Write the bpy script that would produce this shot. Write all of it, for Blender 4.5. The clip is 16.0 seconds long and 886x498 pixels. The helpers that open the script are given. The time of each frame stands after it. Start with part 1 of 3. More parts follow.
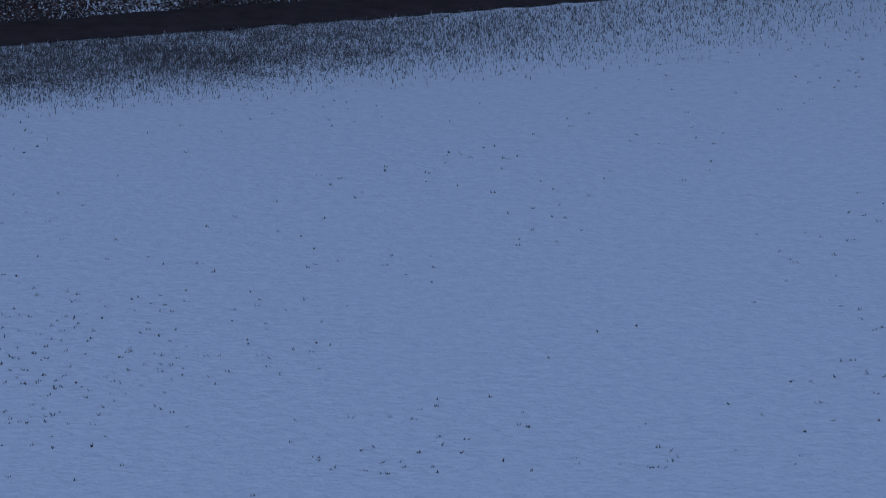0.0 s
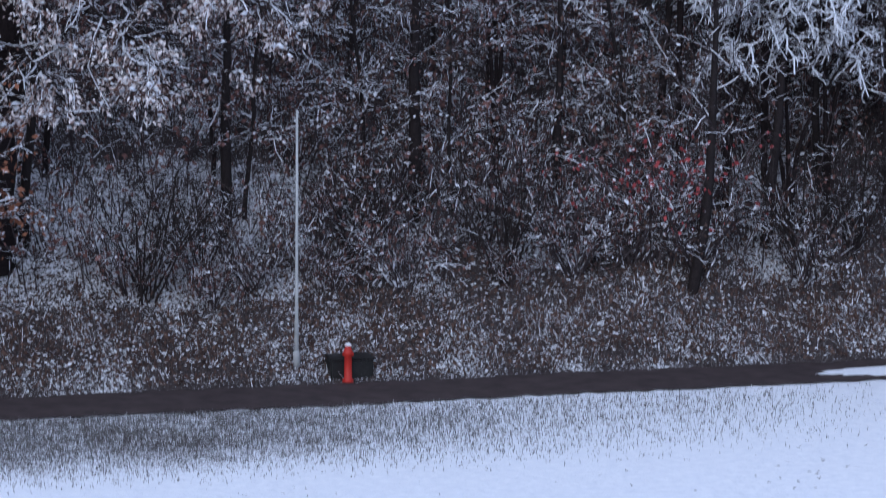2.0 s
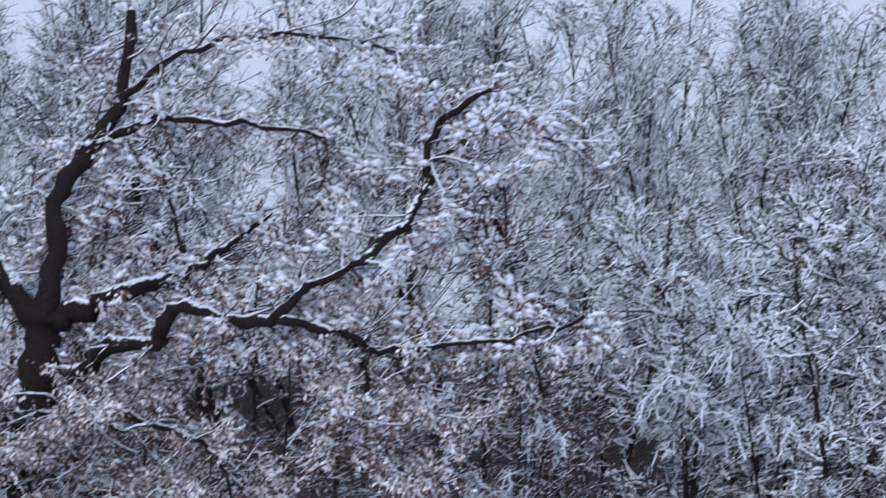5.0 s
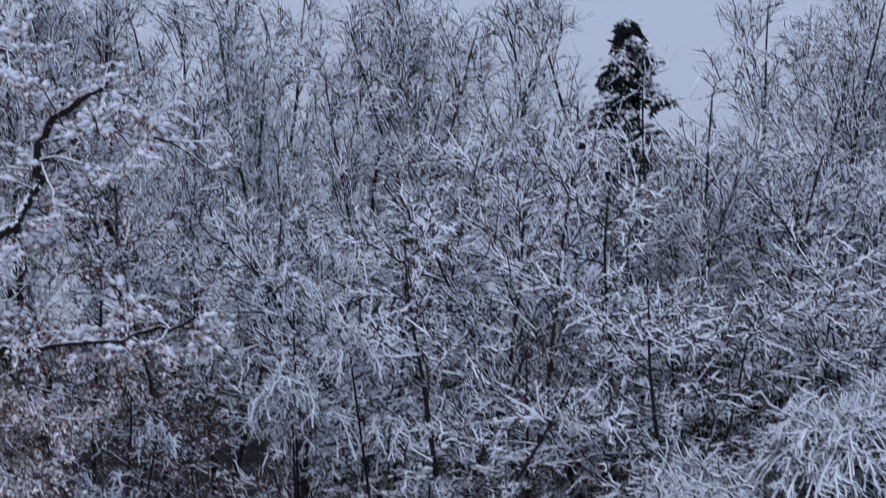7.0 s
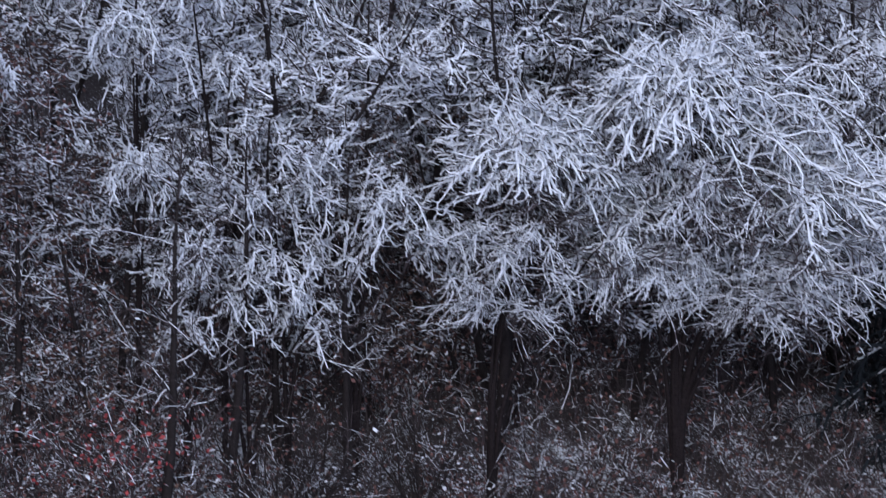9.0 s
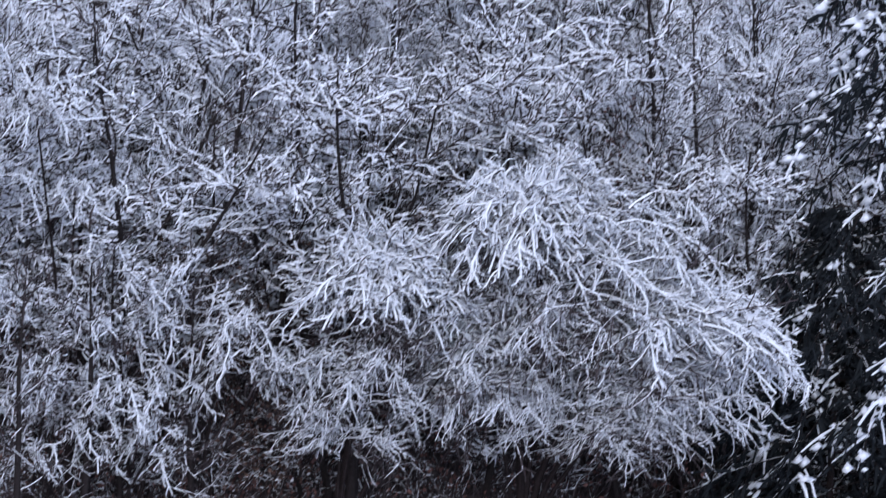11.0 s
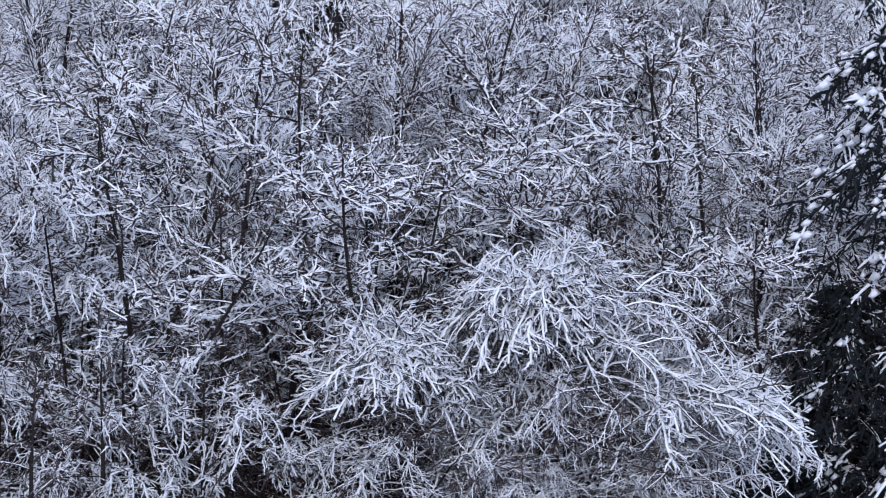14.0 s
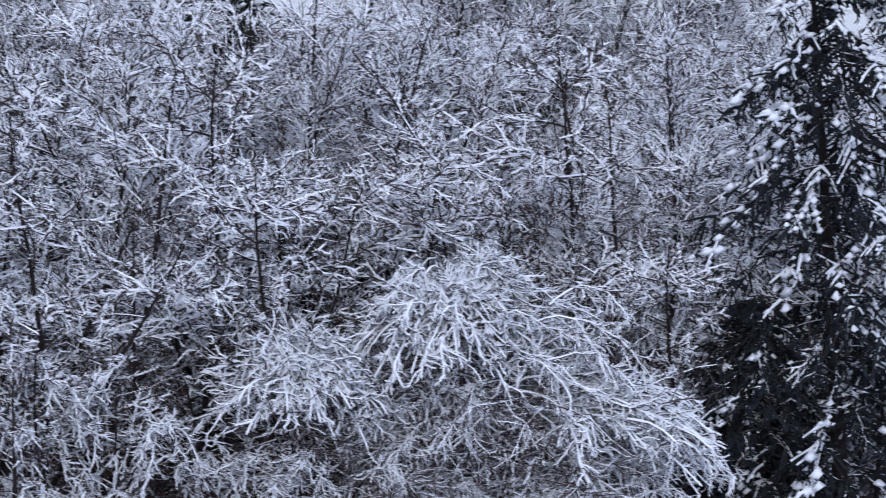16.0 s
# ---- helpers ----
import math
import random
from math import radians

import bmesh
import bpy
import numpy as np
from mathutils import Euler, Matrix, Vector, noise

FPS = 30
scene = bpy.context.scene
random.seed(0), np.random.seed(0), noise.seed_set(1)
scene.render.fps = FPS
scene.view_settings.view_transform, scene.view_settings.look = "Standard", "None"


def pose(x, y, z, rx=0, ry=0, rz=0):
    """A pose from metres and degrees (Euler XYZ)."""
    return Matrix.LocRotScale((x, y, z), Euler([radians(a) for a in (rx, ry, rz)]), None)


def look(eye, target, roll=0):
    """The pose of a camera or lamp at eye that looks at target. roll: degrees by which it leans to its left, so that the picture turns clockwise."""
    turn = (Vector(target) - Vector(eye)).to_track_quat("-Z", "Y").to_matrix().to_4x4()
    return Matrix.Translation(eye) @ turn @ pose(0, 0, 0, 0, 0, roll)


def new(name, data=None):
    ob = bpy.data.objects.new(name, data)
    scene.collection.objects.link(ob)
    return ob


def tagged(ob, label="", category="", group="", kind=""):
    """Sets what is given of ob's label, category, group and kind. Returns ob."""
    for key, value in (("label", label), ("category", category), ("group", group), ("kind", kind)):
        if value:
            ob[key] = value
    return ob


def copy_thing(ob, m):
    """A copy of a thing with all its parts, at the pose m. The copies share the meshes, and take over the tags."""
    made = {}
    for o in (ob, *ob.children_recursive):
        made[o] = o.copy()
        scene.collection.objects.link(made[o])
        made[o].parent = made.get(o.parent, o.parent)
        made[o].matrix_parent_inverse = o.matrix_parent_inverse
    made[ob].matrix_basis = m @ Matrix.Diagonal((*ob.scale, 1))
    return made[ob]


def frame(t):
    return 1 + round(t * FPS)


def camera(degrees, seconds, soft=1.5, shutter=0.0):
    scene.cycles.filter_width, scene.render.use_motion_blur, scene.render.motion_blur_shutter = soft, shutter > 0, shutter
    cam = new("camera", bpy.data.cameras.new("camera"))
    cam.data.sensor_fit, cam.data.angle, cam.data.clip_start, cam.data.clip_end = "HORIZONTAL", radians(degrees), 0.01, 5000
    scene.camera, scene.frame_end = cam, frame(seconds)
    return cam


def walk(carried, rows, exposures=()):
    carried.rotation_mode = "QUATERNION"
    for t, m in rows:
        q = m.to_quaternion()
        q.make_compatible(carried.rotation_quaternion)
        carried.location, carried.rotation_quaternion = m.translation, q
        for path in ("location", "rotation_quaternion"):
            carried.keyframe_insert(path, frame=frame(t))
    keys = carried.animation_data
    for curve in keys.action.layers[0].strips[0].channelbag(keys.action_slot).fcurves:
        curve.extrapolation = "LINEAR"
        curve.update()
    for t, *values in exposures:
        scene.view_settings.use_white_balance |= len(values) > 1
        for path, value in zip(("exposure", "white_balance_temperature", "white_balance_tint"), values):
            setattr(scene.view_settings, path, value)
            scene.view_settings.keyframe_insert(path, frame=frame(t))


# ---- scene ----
EYE = 13.6
cam = camera(14.0, 16.0, soft=1.05, shutter=0.45)
# seconds, turn to the right, tilt, roll
ROWS = [
    (0, -0.673, -14.380, 1.284),
    (0.5, -0.643, -13.993, 1.077),
    (1, -0.192, -12.440, 0.199),
    (1.5, -0.057, -9.430, -0.252),
    (2, 0.001, -8.199, -0.470),
    (2.5, -0.047, -5.920, -0.070),
    (3, -1.442, -3.098, 0.158),
    (3.5, -1.906, -2.139, 0.969),
    (4, -1.618, -1.140, 1.082),
    (4.5, -1.477, 0.483, 1.065),
    (4.7, -0.946, 1.256, 0.682),
    (5.1, 0.178, 2.166, 0.716),
    (5.5, 1.808, 2.725, 0.798),
    (5.9, 3.561, 2.952, 0.899),
    (6.3, 5.053, 2.866, 0.989),
    (6.8, 5.965, 2.348, 1.040),
    (7, 6.054, 1.933, 0.746),
    (7.5, 7.137, 0.482, 0.426),
    (8, 7.626, -0.499, -0.590),
    (8.5, 7.710, -1.713, -0.371),
    (8.7, 8.114, -2.854, -0.426),
    (9.1, 8.674, -3.918, -0.432),
    (9.5, 9.224, -4.109, -0.446),
    (9.9, 9.746, -3.713, -0.463),
    (10.3, 10.225, -3.016, -0.479),
    (10.8, 10.738, -2.156, -0.488),
    (11, 10.999, -1.764, -0.536),
    (11.5, 11.562, -0.892, -0.628),
    (12, 12.098, -0.813, -0.847),
    (12.5, 12.334, -0.398, -0.275),
    (13, 11.754, -0.398, 0.511),
    (13.5, 11.264, -0.389, 0.708),
    (14, 10.874, -0.389, 0.924),
    (14.5, 10.978, -0.359, 1.124),
    (15, 11.144, -0.222, 1.729),
    (15.5, 11.324, -0.107, 1.349),
    (16, 12.260, -0.181, 0.864),
]
EXPOSURES = [
    (0.0, -1.45, 4650, 8),
    (0.5, -1.35, 4700, 8),
    (1.0, -1.30, 5000, 9),
    (1.5, -0.68, 5400, 10),
    (2.0, 0.32, 5750, 9),
    (2.5, 1.27, 5850, 10),
    (3.0, 1.30, 6000, 11),
    (3.5, 1.00, 6050, 11),
    (4.5, 0.66, 6050, 10),
    (6.8, -0.10, 5850, 10),
    (7.5, 0.28, 5950, 10),
    (8.5, 0.46, 6050, 11),
    (11.0, 0.72, 6100, 11),
    (13.5, 0.65, 6200, 11),
    (16.0, 0.56, 6150, 10),
]
walk(cam, [(t, pose(0, 0, EYE, 90 + tilt, 0, -turn) @ pose(0, 0, 0, 0, 0, -roll)) for t, turn, tilt, roll in ROWS], EXPOSURES)

# ---------------------------------------------------------------- light: an overcast winter evening
world = bpy.data.worlds.new("overcast_sky")
world.use_nodes = True
scene.world = world
wt = world.node_tree
wt.nodes.clear()
sky = wt.nodes.new("ShaderNodeTexSky")
sky.sky_type = "NISHITA"
sky.sun_disc = False
sky.sun_elevation, sky.sun_rotation = radians(24), radians(-140)
sky.air_density, sky.dust_density = 1.0, 2.5
grey = wt.nodes.new("ShaderNodeMix")
grey.data_type = "RGBA"
grey.inputs[0].default_value = 0.85
# a closed cloud cover: dimmer towards the horizon, brightest overhead
way = wt.nodes.new("ShaderNodeTexCoord")
part_xyz = wt.nodes.new("ShaderNodeSeparateXYZ")
cloud = wt.nodes.new("ShaderNodeValToRGB")
cloud.color_ramp.elements[0].position, cloud.color_ramp.elements[0].color = 0.0, (0.40, 0.43, 0.56, 1)
cloud.color_ramp.elements[1].position, cloud.color_ramp.elements[1].color = 0.75, (0.80, 0.85, 1.03, 1)
gain = wt.nodes.new("ShaderNodeVectorMath")
gain.operation = "SCALE"
gain.inputs[3].default_value = 10.0
wt.links.new(way.outputs["Generated"], part_xyz.inputs[0])
wt.links.new(part_xyz.outputs[2], cloud.inputs[0])
wt.links.new(cloud.outputs[0], gain.inputs[0])
wt.links.new(gain.outputs[0], grey.inputs[7])
bg = wt.nodes.new("ShaderNodeBackground")
bg.inputs[1].default_value = 0.1
wo = wt.nodes.new("ShaderNodeOutputWorld")
wt.links.new(sky.outputs[0], grey.inputs[6])
wt.links.new(grey.outputs[2], bg.inputs[0])
wt.links.new(bg.outputs[0], wo.inputs[0])
sun_data = bpy.data.lights.new("sun", "SUN")
sun_data.energy, sun_data.angle, sun_data.color = 0.8, radians(25), (1.0, 0.96, 0.92)
sun = new("sun", sun_data)
sun.matrix_world = look((-25, -60, 45), (0, 60, 0))

# ---------------------------------------------------------------- materials


def nodes_of(name, rough=0.8):
    m = bpy.data.materials.new(name)
    m.use_nodes = True
    t = m.node_tree
    b = t.nodes["Principled BSDF"]
    b.inputs["Roughness"].default_value = rough
    b.inputs["Specular IOR Level"].default_value = 0.25
    return m, t, b


def noise_of(t, scale, detail=3, vector=None, rough=0.6):
    n = t.nodes.new("ShaderNodeTexNoise")
    n.inputs["Scale"].default_value, n.inputs["Detail"].default_value = scale, detail
    n.inputs["Roughness"].default_value = rough
    if vector is None:
        vector = t.nodes.new("ShaderNodeNewGeometry").outputs["Position"]
    t.links.new(vector, n.inputs["Vector"])
    return n.outputs["Fac"]


def ramp_of(t, fac, stops):
    r = t.nodes.new("ShaderNodeValToRGB")
    el = r.color_ramp.elements
    while len(el) < len(stops):
        el.new(0.5)
    for e, (p, c) in zip(el, stops):
        e.position, e.color = p, (*c, 1) if len(c) == 3 else c
    t.links.new(fac, r.inputs[0])
    return r.outputs[0]


def math_of(t, op, a, b=0.5):
    n = t.nodes.new("ShaderNodeMath")
    n.operation = op
    for i, v in enumerate((a, b)):
        if isinstance(v, (int, float)):
            n.inputs[i].default_value = v
        else:
            t.links.new(v, n.inputs[i])
    return n.outputs[0]


def mix_of(t, fac, a, b):
    n = t.nodes.new("ShaderNodeMix")
    n.data_type = "RGBA"
    for i, v in ((0, fac), (6, a), (7, b)):
        if isinstance(v, tuple):
            n.inputs[i].default_value = (*v, 1)
        elif isinstance(v, (int, float)):
            n.inputs[i].default_value = v
        else:
            t.links.new(v, n.inputs[i])
    return n.outputs[2]


def bump_of(t, b, height, strength=0.5, distance=0.05):
    n = t.nodes.new("ShaderNodeBump")
    n.inputs["Strength"].default_value, n.inputs["Distance"].default_value = strength, distance
    t.links.new(height, n.inputs["Height"])
    t.links.new(n.outputs[0], b.inputs["Normal"])


SNOW_A, SNOW_B = (0.77, 0.80, 0.87), (0.66, 0.70, 0.79)


def snowy(name, dark, light, cover=0.0, width=0.5, rough=0.85, grain=9.0, relief=False):
    """Bark, leaf or needle with snow lying on what faces upwards; a higher cover leaves less of it bare."""
    m, t, b = nodes_of(name, rough)
    geo = t.nodes.new("ShaderNodeNewGeometry")
    sep = t.nodes.new("ShaderNodeSeparateXYZ")
    t.links.new(geo.outputs["Normal"], sep.inputs[0])
    n1 = noise_of(t, 2.2, 2)
    n2 = noise_of(t, grain, 2)
    up = math_of(t, "ADD", sep.outputs[2], math_of(t, "MULTIPLY", math_of(t, "SUBTRACT", n1, 0.5), 1.3))
    up = math_of(t, "ADD", up, math_of(t, "MULTIPLY", math_of(t, "SUBTRACT", n2, 0.5), 1.2))
    up = math_of(t, "ADD", up, cover)
    mask = ramp_of(t, up, [(0.5 - 0.06, (0, 0, 0)), (0.5 + 0.06, (1, 1, 1))])
    bare = mix_of(t, geo.outputs["Random Per Island"], dark, light)
    b.inputs["Specular IOR Level"].default_value = 0.08
    if relief:
        bare = mix_of(t, noise_of(t, 14.0, 4), dark, light)
        bump_of(t, b, noise_of(t, 11.0, 4), 0.9, 0.08)
    t.links.new(mix_of(t, mask, bare, mix_of(t, n2, SNOW_A, SNOW_B)), b.inputs["Base Color"])
    return m


def plain(name, a, bcol, scale=6.0, rough=0.8, bump=0.0):
    m, t, b = nodes_of(name, rough)
    n = noise_of(t, scale, 4)
    t.links.new(ramp_of(t, n, [(0.3, a), (0.7, bcol)]), b.inputs["Base Color"])
    if bump:
        bump_of(t, b, n, bump)
    return m


SNOW = plain("fresh_snow", SNOW_A, SNOW_B, 14.0, 0.7, 0.4)
BARK = snowy("dark_bark", (0.004, 0.003, 0.004), (0.030, 0.023, 0.024), -0.24, relief=True)
TWIG = snowy("snowy_twig", (0.035, 0.028, 0.030), (0.080, 0.064, 0.062), 0.66)
TWIG_BARE = snowy("bare_twig", (0.032, 0.026, 0.030), (0.085, 0.070, 0.075), -0.04)
TWIG_DARK = snowy("dark_hazel_stem", (0.016, 0.013, 0.014), (0.042, 0.035, 0.036), -0.40)
TWIG_WHITE = snowy("snow_laden_twig", (0.034, 0.028, 0.030), (0.080, 0.065, 0.066), 0.62)
LEAF = snowy("brown_leaf", (0.040, 0.026, 0.024), (0.14, 0.090, 0.076), -0.24)
STEM = snowy("grey_bark", (0.012, 0.010, 0.011), (0.034, 0.028, 0.029), -0.36, relief=True)
LEAF_RED = snowy("russet_leaf", (0.085, 0.045, 0.045), (0.22, 0.120, 0.110), -0.18)
LEAF_RUST = snowy("rust_brown_leaf", (0.11, 0.045, 0.030), (0.27, 0.125, 0.080), -0.30)
LEAF_CRIMSON = snowy("crimson_leaf", (0.20, 0.040, 0.046), (0.40, 0.085, 0.090), -0.4)
NEEDLE = snowy("spruce_needle", (0.008, 0.010, 0.013), (0.022, 0.026, 0.031), -0.60)
LIMB = snowy("snow_topped_limb", (0.016, 0.013, 0.014), (0.042, 0.034, 0.035), 0.06)
OAK_TWIG = snowy("oak_twig", (0.030, 0.022, 0.022), (0.080, 0.058, 0.054), 0.12)
GRASS = snowy("winter_grass", (0.065, 0.066, 0.072), (0.19, 0.185, 0.190), 0.20)
SNOW_TWIG = snowy("heavily_snowed_shoot", (0.05, 0.042, 0.042), (0.10, 0.08, 0.078), 0.92, grain=16.0)


def frosted_leaf():
    """Withered oak leaves, each dusted with more or less snow; the dusting comes in drifts through the crown."""
    m, t, b = nodes_of("frosted_oak_leaf", 0.85)
    b.inputs["Specular IOR Level"].default_value = 0.08
    geo = t.nodes.new("ShaderNodeNewGeometry")
    k = math_of(t, "ADD", math_of(t, "MULTIPLY", geo.outputs["Random Per Island"], 0.42), math_of(t, "MULTIPLY", noise_of(t, 1.1, 3), 0.95))
    k = math_of(t, "ADD", k, math_of(t, "MULTIPLY", math_of(t, "SUBTRACT", noise_of(t, 16.0, 2), 0.5), 0.35))
    leaf = ramp_of(t, k, [(0.40, (0.050, 0.028, 0.025)), (0.58, (0.15, 0.098, 0.090)), (0.69, (0.42, 0.35, 0.34)), (0.80, (0.78, 0.75, 0.77))])
    t.links.new(leaf, b.inputs["Base Color"])
    return m


OAK_LEAF = frosted_leaf()
METAL = plain("galvanised_steel", (0.30, 0.32, 0.34), (0.40, 0.42, 0.44), 8.0, 0.55)
RED = plain("red_enamel", (0.34, 0.022, 0.018), (0.46, 0.034, 0.026), 9.0, 0.45)
BLACK = plain("black_plastic", (0.012, 0.012, 0.013), (0.022, 0.022, 0.024), 9.0, 0.5)
MUD = plain("wet_dark_path", (0.026, 0.019, 0.021), (0.060, 0.045, 0.047), 2.2, 0.75, 0.3)


def ground_material():
    m, t, b = nodes_of("snowy_ground", 0.8)
    attr = t.nodes.new("ShaderNodeAttribute")
    attr.attribute_name = "litter"
    big, mid, fine = noise_of(t, 4.5, 4), noise_of(t, 2.5, 3), noise_of(t, 17.0, 3)
    k = math_of(t, "ADD", attr.outputs["Fac"], math_of(t, "MULTIPLY", math_of(t, "SUBTRACT", mid, 0.5), 0.45))
    k = math_of(t, "ADD", k, math_of(t, "MULTIPLY", math_of(t, "SUBTRACT", fine, 0.5), 1.5))
    speck = noise_of(t, 42.0, 2)
    k = math_of(t, "ADD", k, math_of(t, "MULTIPLY", math_of(t, "SUBTRACT", speck, 0.5), math_of(t, "MULTIPLY", attr.outputs["Fac"], 1.6)))
    k = math_of(t, "ADD", k, math_of(t, "MULTIPLY", math_of(t, "SUBTRACT", noise_of(t, 0.55, 2), 0.5), math_of(t, "MULTIPLY", attr.outputs["Fac"], 1.2)))
    mask = ramp_of(t, k, [(0.44, (0, 0, 0)), (0.56, (1, 1, 1))])
    litter = ramp_of(t, noise_of(t, 26.0, 3), [(0.34, (0.010, 0.008, 0.009)), (0.52, (0.036, 0.028, 0.030)), (0.68, (0.11, 0.092, 0.093))])
    snow = ramp_of(t, big, [(0.3, SNOW_B), (0.7, SNOW_A)])
    t.links.new(mix_of(t, mask, snow, litter), b.inputs["Base Color"])
    bump_of(t, b, math_of(t, "ADD", mid, math_of(t, "MULTIPLY", noise_of(t, 8.0, 3), 1.2)), 0.75, 0.06)
    return m


GROUND = ground_material()

# ---------------------------------------------------------------- mesh helpers


def mesh_of(name, verts, tris, mats, smooth=False):
    verts, tris = np.asarray(verts, np.float32), np.asarray(tris, np.int32)
    me = bpy.data.meshes.new(name)
    me.vertices.add(len(verts))
    me.vertices.foreach_set("co", verts.ravel())
    k = tris.shape[1]
    me.loops.add(tris.size)
    me.loops.foreach_set("vertex_index", tris.ravel())
    me.polygons.add(len(tris))
    me.polygons.foreach_set("loop_start", np.arange(len(tris), dtype=np.int32) * k)
    me.polygons.foreach_set("use_smooth", np.full(len(tris), smooth))
    for mt in mats:
        me.materials.append(mt)
    me.update(calc_edges=True)
    return me


def part_of(name, verts, tris, mat, parent=None, label="", smooth=False):
    ob = new(name, mesh_of(name, verts, tris, [mat], smooth))
    ob.parent = parent
    return tagged(ob, label)


def part(name, bm, material, parent=None, label=""):
    me = bpy.data.meshes.new(name)
    bm.to_mesh(me)
    bm.free()
    me.materials.append(material)
    ob = new(name, me)
    ob.parent = parent
    return tagged(ob, label)


def unit(v):
    return v / np.maximum(np.linalg.norm(v, axis=-1, keepdims=True), 1e-9)


def grow(rng, start, way, length, nseg, wander=0.15, pull=0.0):
    """Polylines: N starts, ways and lengths; wander turns each step at random, pull bends it up (or down below nought)."""
    n = len(start)
    pts = np.empty((n, nseg + 1, 3))
    pts[:, 0] = start
    d = unit(np.asarray(way, float))
    step = (np.asarray(length, float) / nseg).reshape(-1, 1)
    lift = np.array([0, 0, 1.0]) * np.asarray(pull, float).reshape(-1, 1)
    for i in range(nseg):
        d = unit(d + rng.normal(0, wander, (n, 3)) + lift)
        pts[:, i + 1] = pts[:, i] + d * step
    return pts


def spawn(rng, pts, count, lo=0.2, hi=1.0, spread=0.8, flat=0.0):
    """Starts and ways of side shoots: count on each polyline, between the shares lo and hi of its length. flat above nought presses them level."""
    n, k, _ = pts.shape
    who = np.repeat(np.arange(n), count)
    at = rng.uniform(lo, hi, len(who)) * (k - 1)
    i = np.minimum(at.astype(int), k - 2)
    fr = (at - i)[:, None]
    a, b = pts[who, i], pts[who, i + 1]
    side = rng.normal(0, 1, (len(who), 3))
    along = unit(b - a)
    side = unit(side - along * np.sum(side * along, 1, keepdims=True))
    if flat > 0.5:  # sprays in one plane, like the shoots of a beech
        fan = unit(np.stack([along[:, 1], -along[:, 0], np.zeros(len(who))], 1) + 1e-6)
        side = unit(fan * rng.choice([-1.0, 1.0], len(who))[:, None] + side * 0.35)
    way = along * (1 - spread * 0.6) + side * spread
    way[:, 2] *= 1 - flat
    return a * (1 - fr) + b * fr, unit(way), who, at / (k - 1)


def taper(n, nseg, r0, r1):
    s = np.linspace(0, 1, nseg + 1)[None, :]
    return np.asarray(r0).reshape(-1, 1) * (1 - s) + np.asarray(r1).reshape(-1, 1) * s + np.zeros((n, 1))


def tubes(pts, rad, sides=3, rng=None):
    """Vertices and triangles of tapered tubes along N polylines."""
    n, k, _ = pts.shape
    d = np.empty_like(pts)
    d[:, 1:-1] = pts[:, 2:] - pts[:, :-2]
    d[:, 0], d[:, -1] = pts[:, 1] - pts[:, 0], pts[:, -1] - pts[:, -2]
    d = unit(d)
    ref = np.zeros_like(d)
    ref[..., 0] = 1.0
    ref[np.abs(d[..., 0]) > 0.9] = (0, 1, 0)
    u = unit(np.cross(d, ref))
    v = np.cross(d, u)
    turn = np.zeros((n, 1, 1)) if rng is None else rng.uniform(0, 6.28, (n, 1, 1))
    ang = turn + np.arange(sides)[None, None, :] * (2 * math.pi / sides)
    ring = pts[:, :, None] + rad[:, :, None, None] * (np.cos(ang)[..., None] * u[:, :, None] + np.sin(ang)[..., None] * v[:, :, None])
    verts = ring.reshape(-1, 3)
    base = (np.arange(n)[:, None, None] * k + np.arange(k - 1)[None, :, None]) * sides
    j, j2 = np.arange(sides)[None, None, :], ((np.arange(sides) + 1) % sides)[None, None, :]
    a, b, c, e = base + j, base + j2, base + sides + j2, base + sides + j
    tris = np.stack([np.stack([a, b, c], -1), np.stack([a, c, e], -1)], -2).reshape(-1, 3)
    return verts, tris


def spikes(pts, r, rng):
    """The last fine twigs: three-sided needles from the first to the last point of each line."""
    a, e = pts[:, 0], pts[:, -1]
    d = unit(e - a)
    u = unit(np.cross(d, rng.normal(0, 1, d.shape)))
    v = np.cross(d, u)
    n, r = len(a), np.asarray(r).reshape(-1, 1) * np.ones((len(a), 1))
    ring = [a + r * (math.cos(k) * u + math.sin(k) * v) for k in (0, 2.094, 4.189)]
    verts = np.stack([*ring, e], 1).reshape(-1, 3)
    f = np.array([(0, 1, 3), (1, 2, 3), (2, 0, 3)])
    return verts, (np.arange(n)[:, None, None] * 4 + f[None]).reshape(-1, 3)


def join(*sets):
    vs, ts, o = [], [], 0
    for v, t in sets:
        vs.append(v)
        ts.append(t + o)
        o += len(v)
    return np.concatenate(vs), np.concatenate(ts)


def leaves(rng, at, size, droop=0.3, slim=0.36):
    """A bent lozenge of two triangles at each place."""
    n = len(at)
    d = rng.normal(0, 1, (n, 3))
    d[:, 2] = d[:, 2] * 0.5 - droop
    d = unit(d)
    s = unit(np.cross(d, rng.normal(0, 1, (n, 3))))
    size = np.asarray(size).reshape(-1, 1) * rng.uniform(0.6, 1.3, (n, 1))
    mid = at + d * size * 0.5
    v = np.stack([at, mid + s * size * slim, at + d * size, mid - s * size * slim], 1).reshape(-1, 3)
    q = np.arange(n)[:, None] * 4
    t = np.concatenate([q + np.array([[0, 1, 2]]), q + np.array([[0, 2, 3]])])
    return v, t


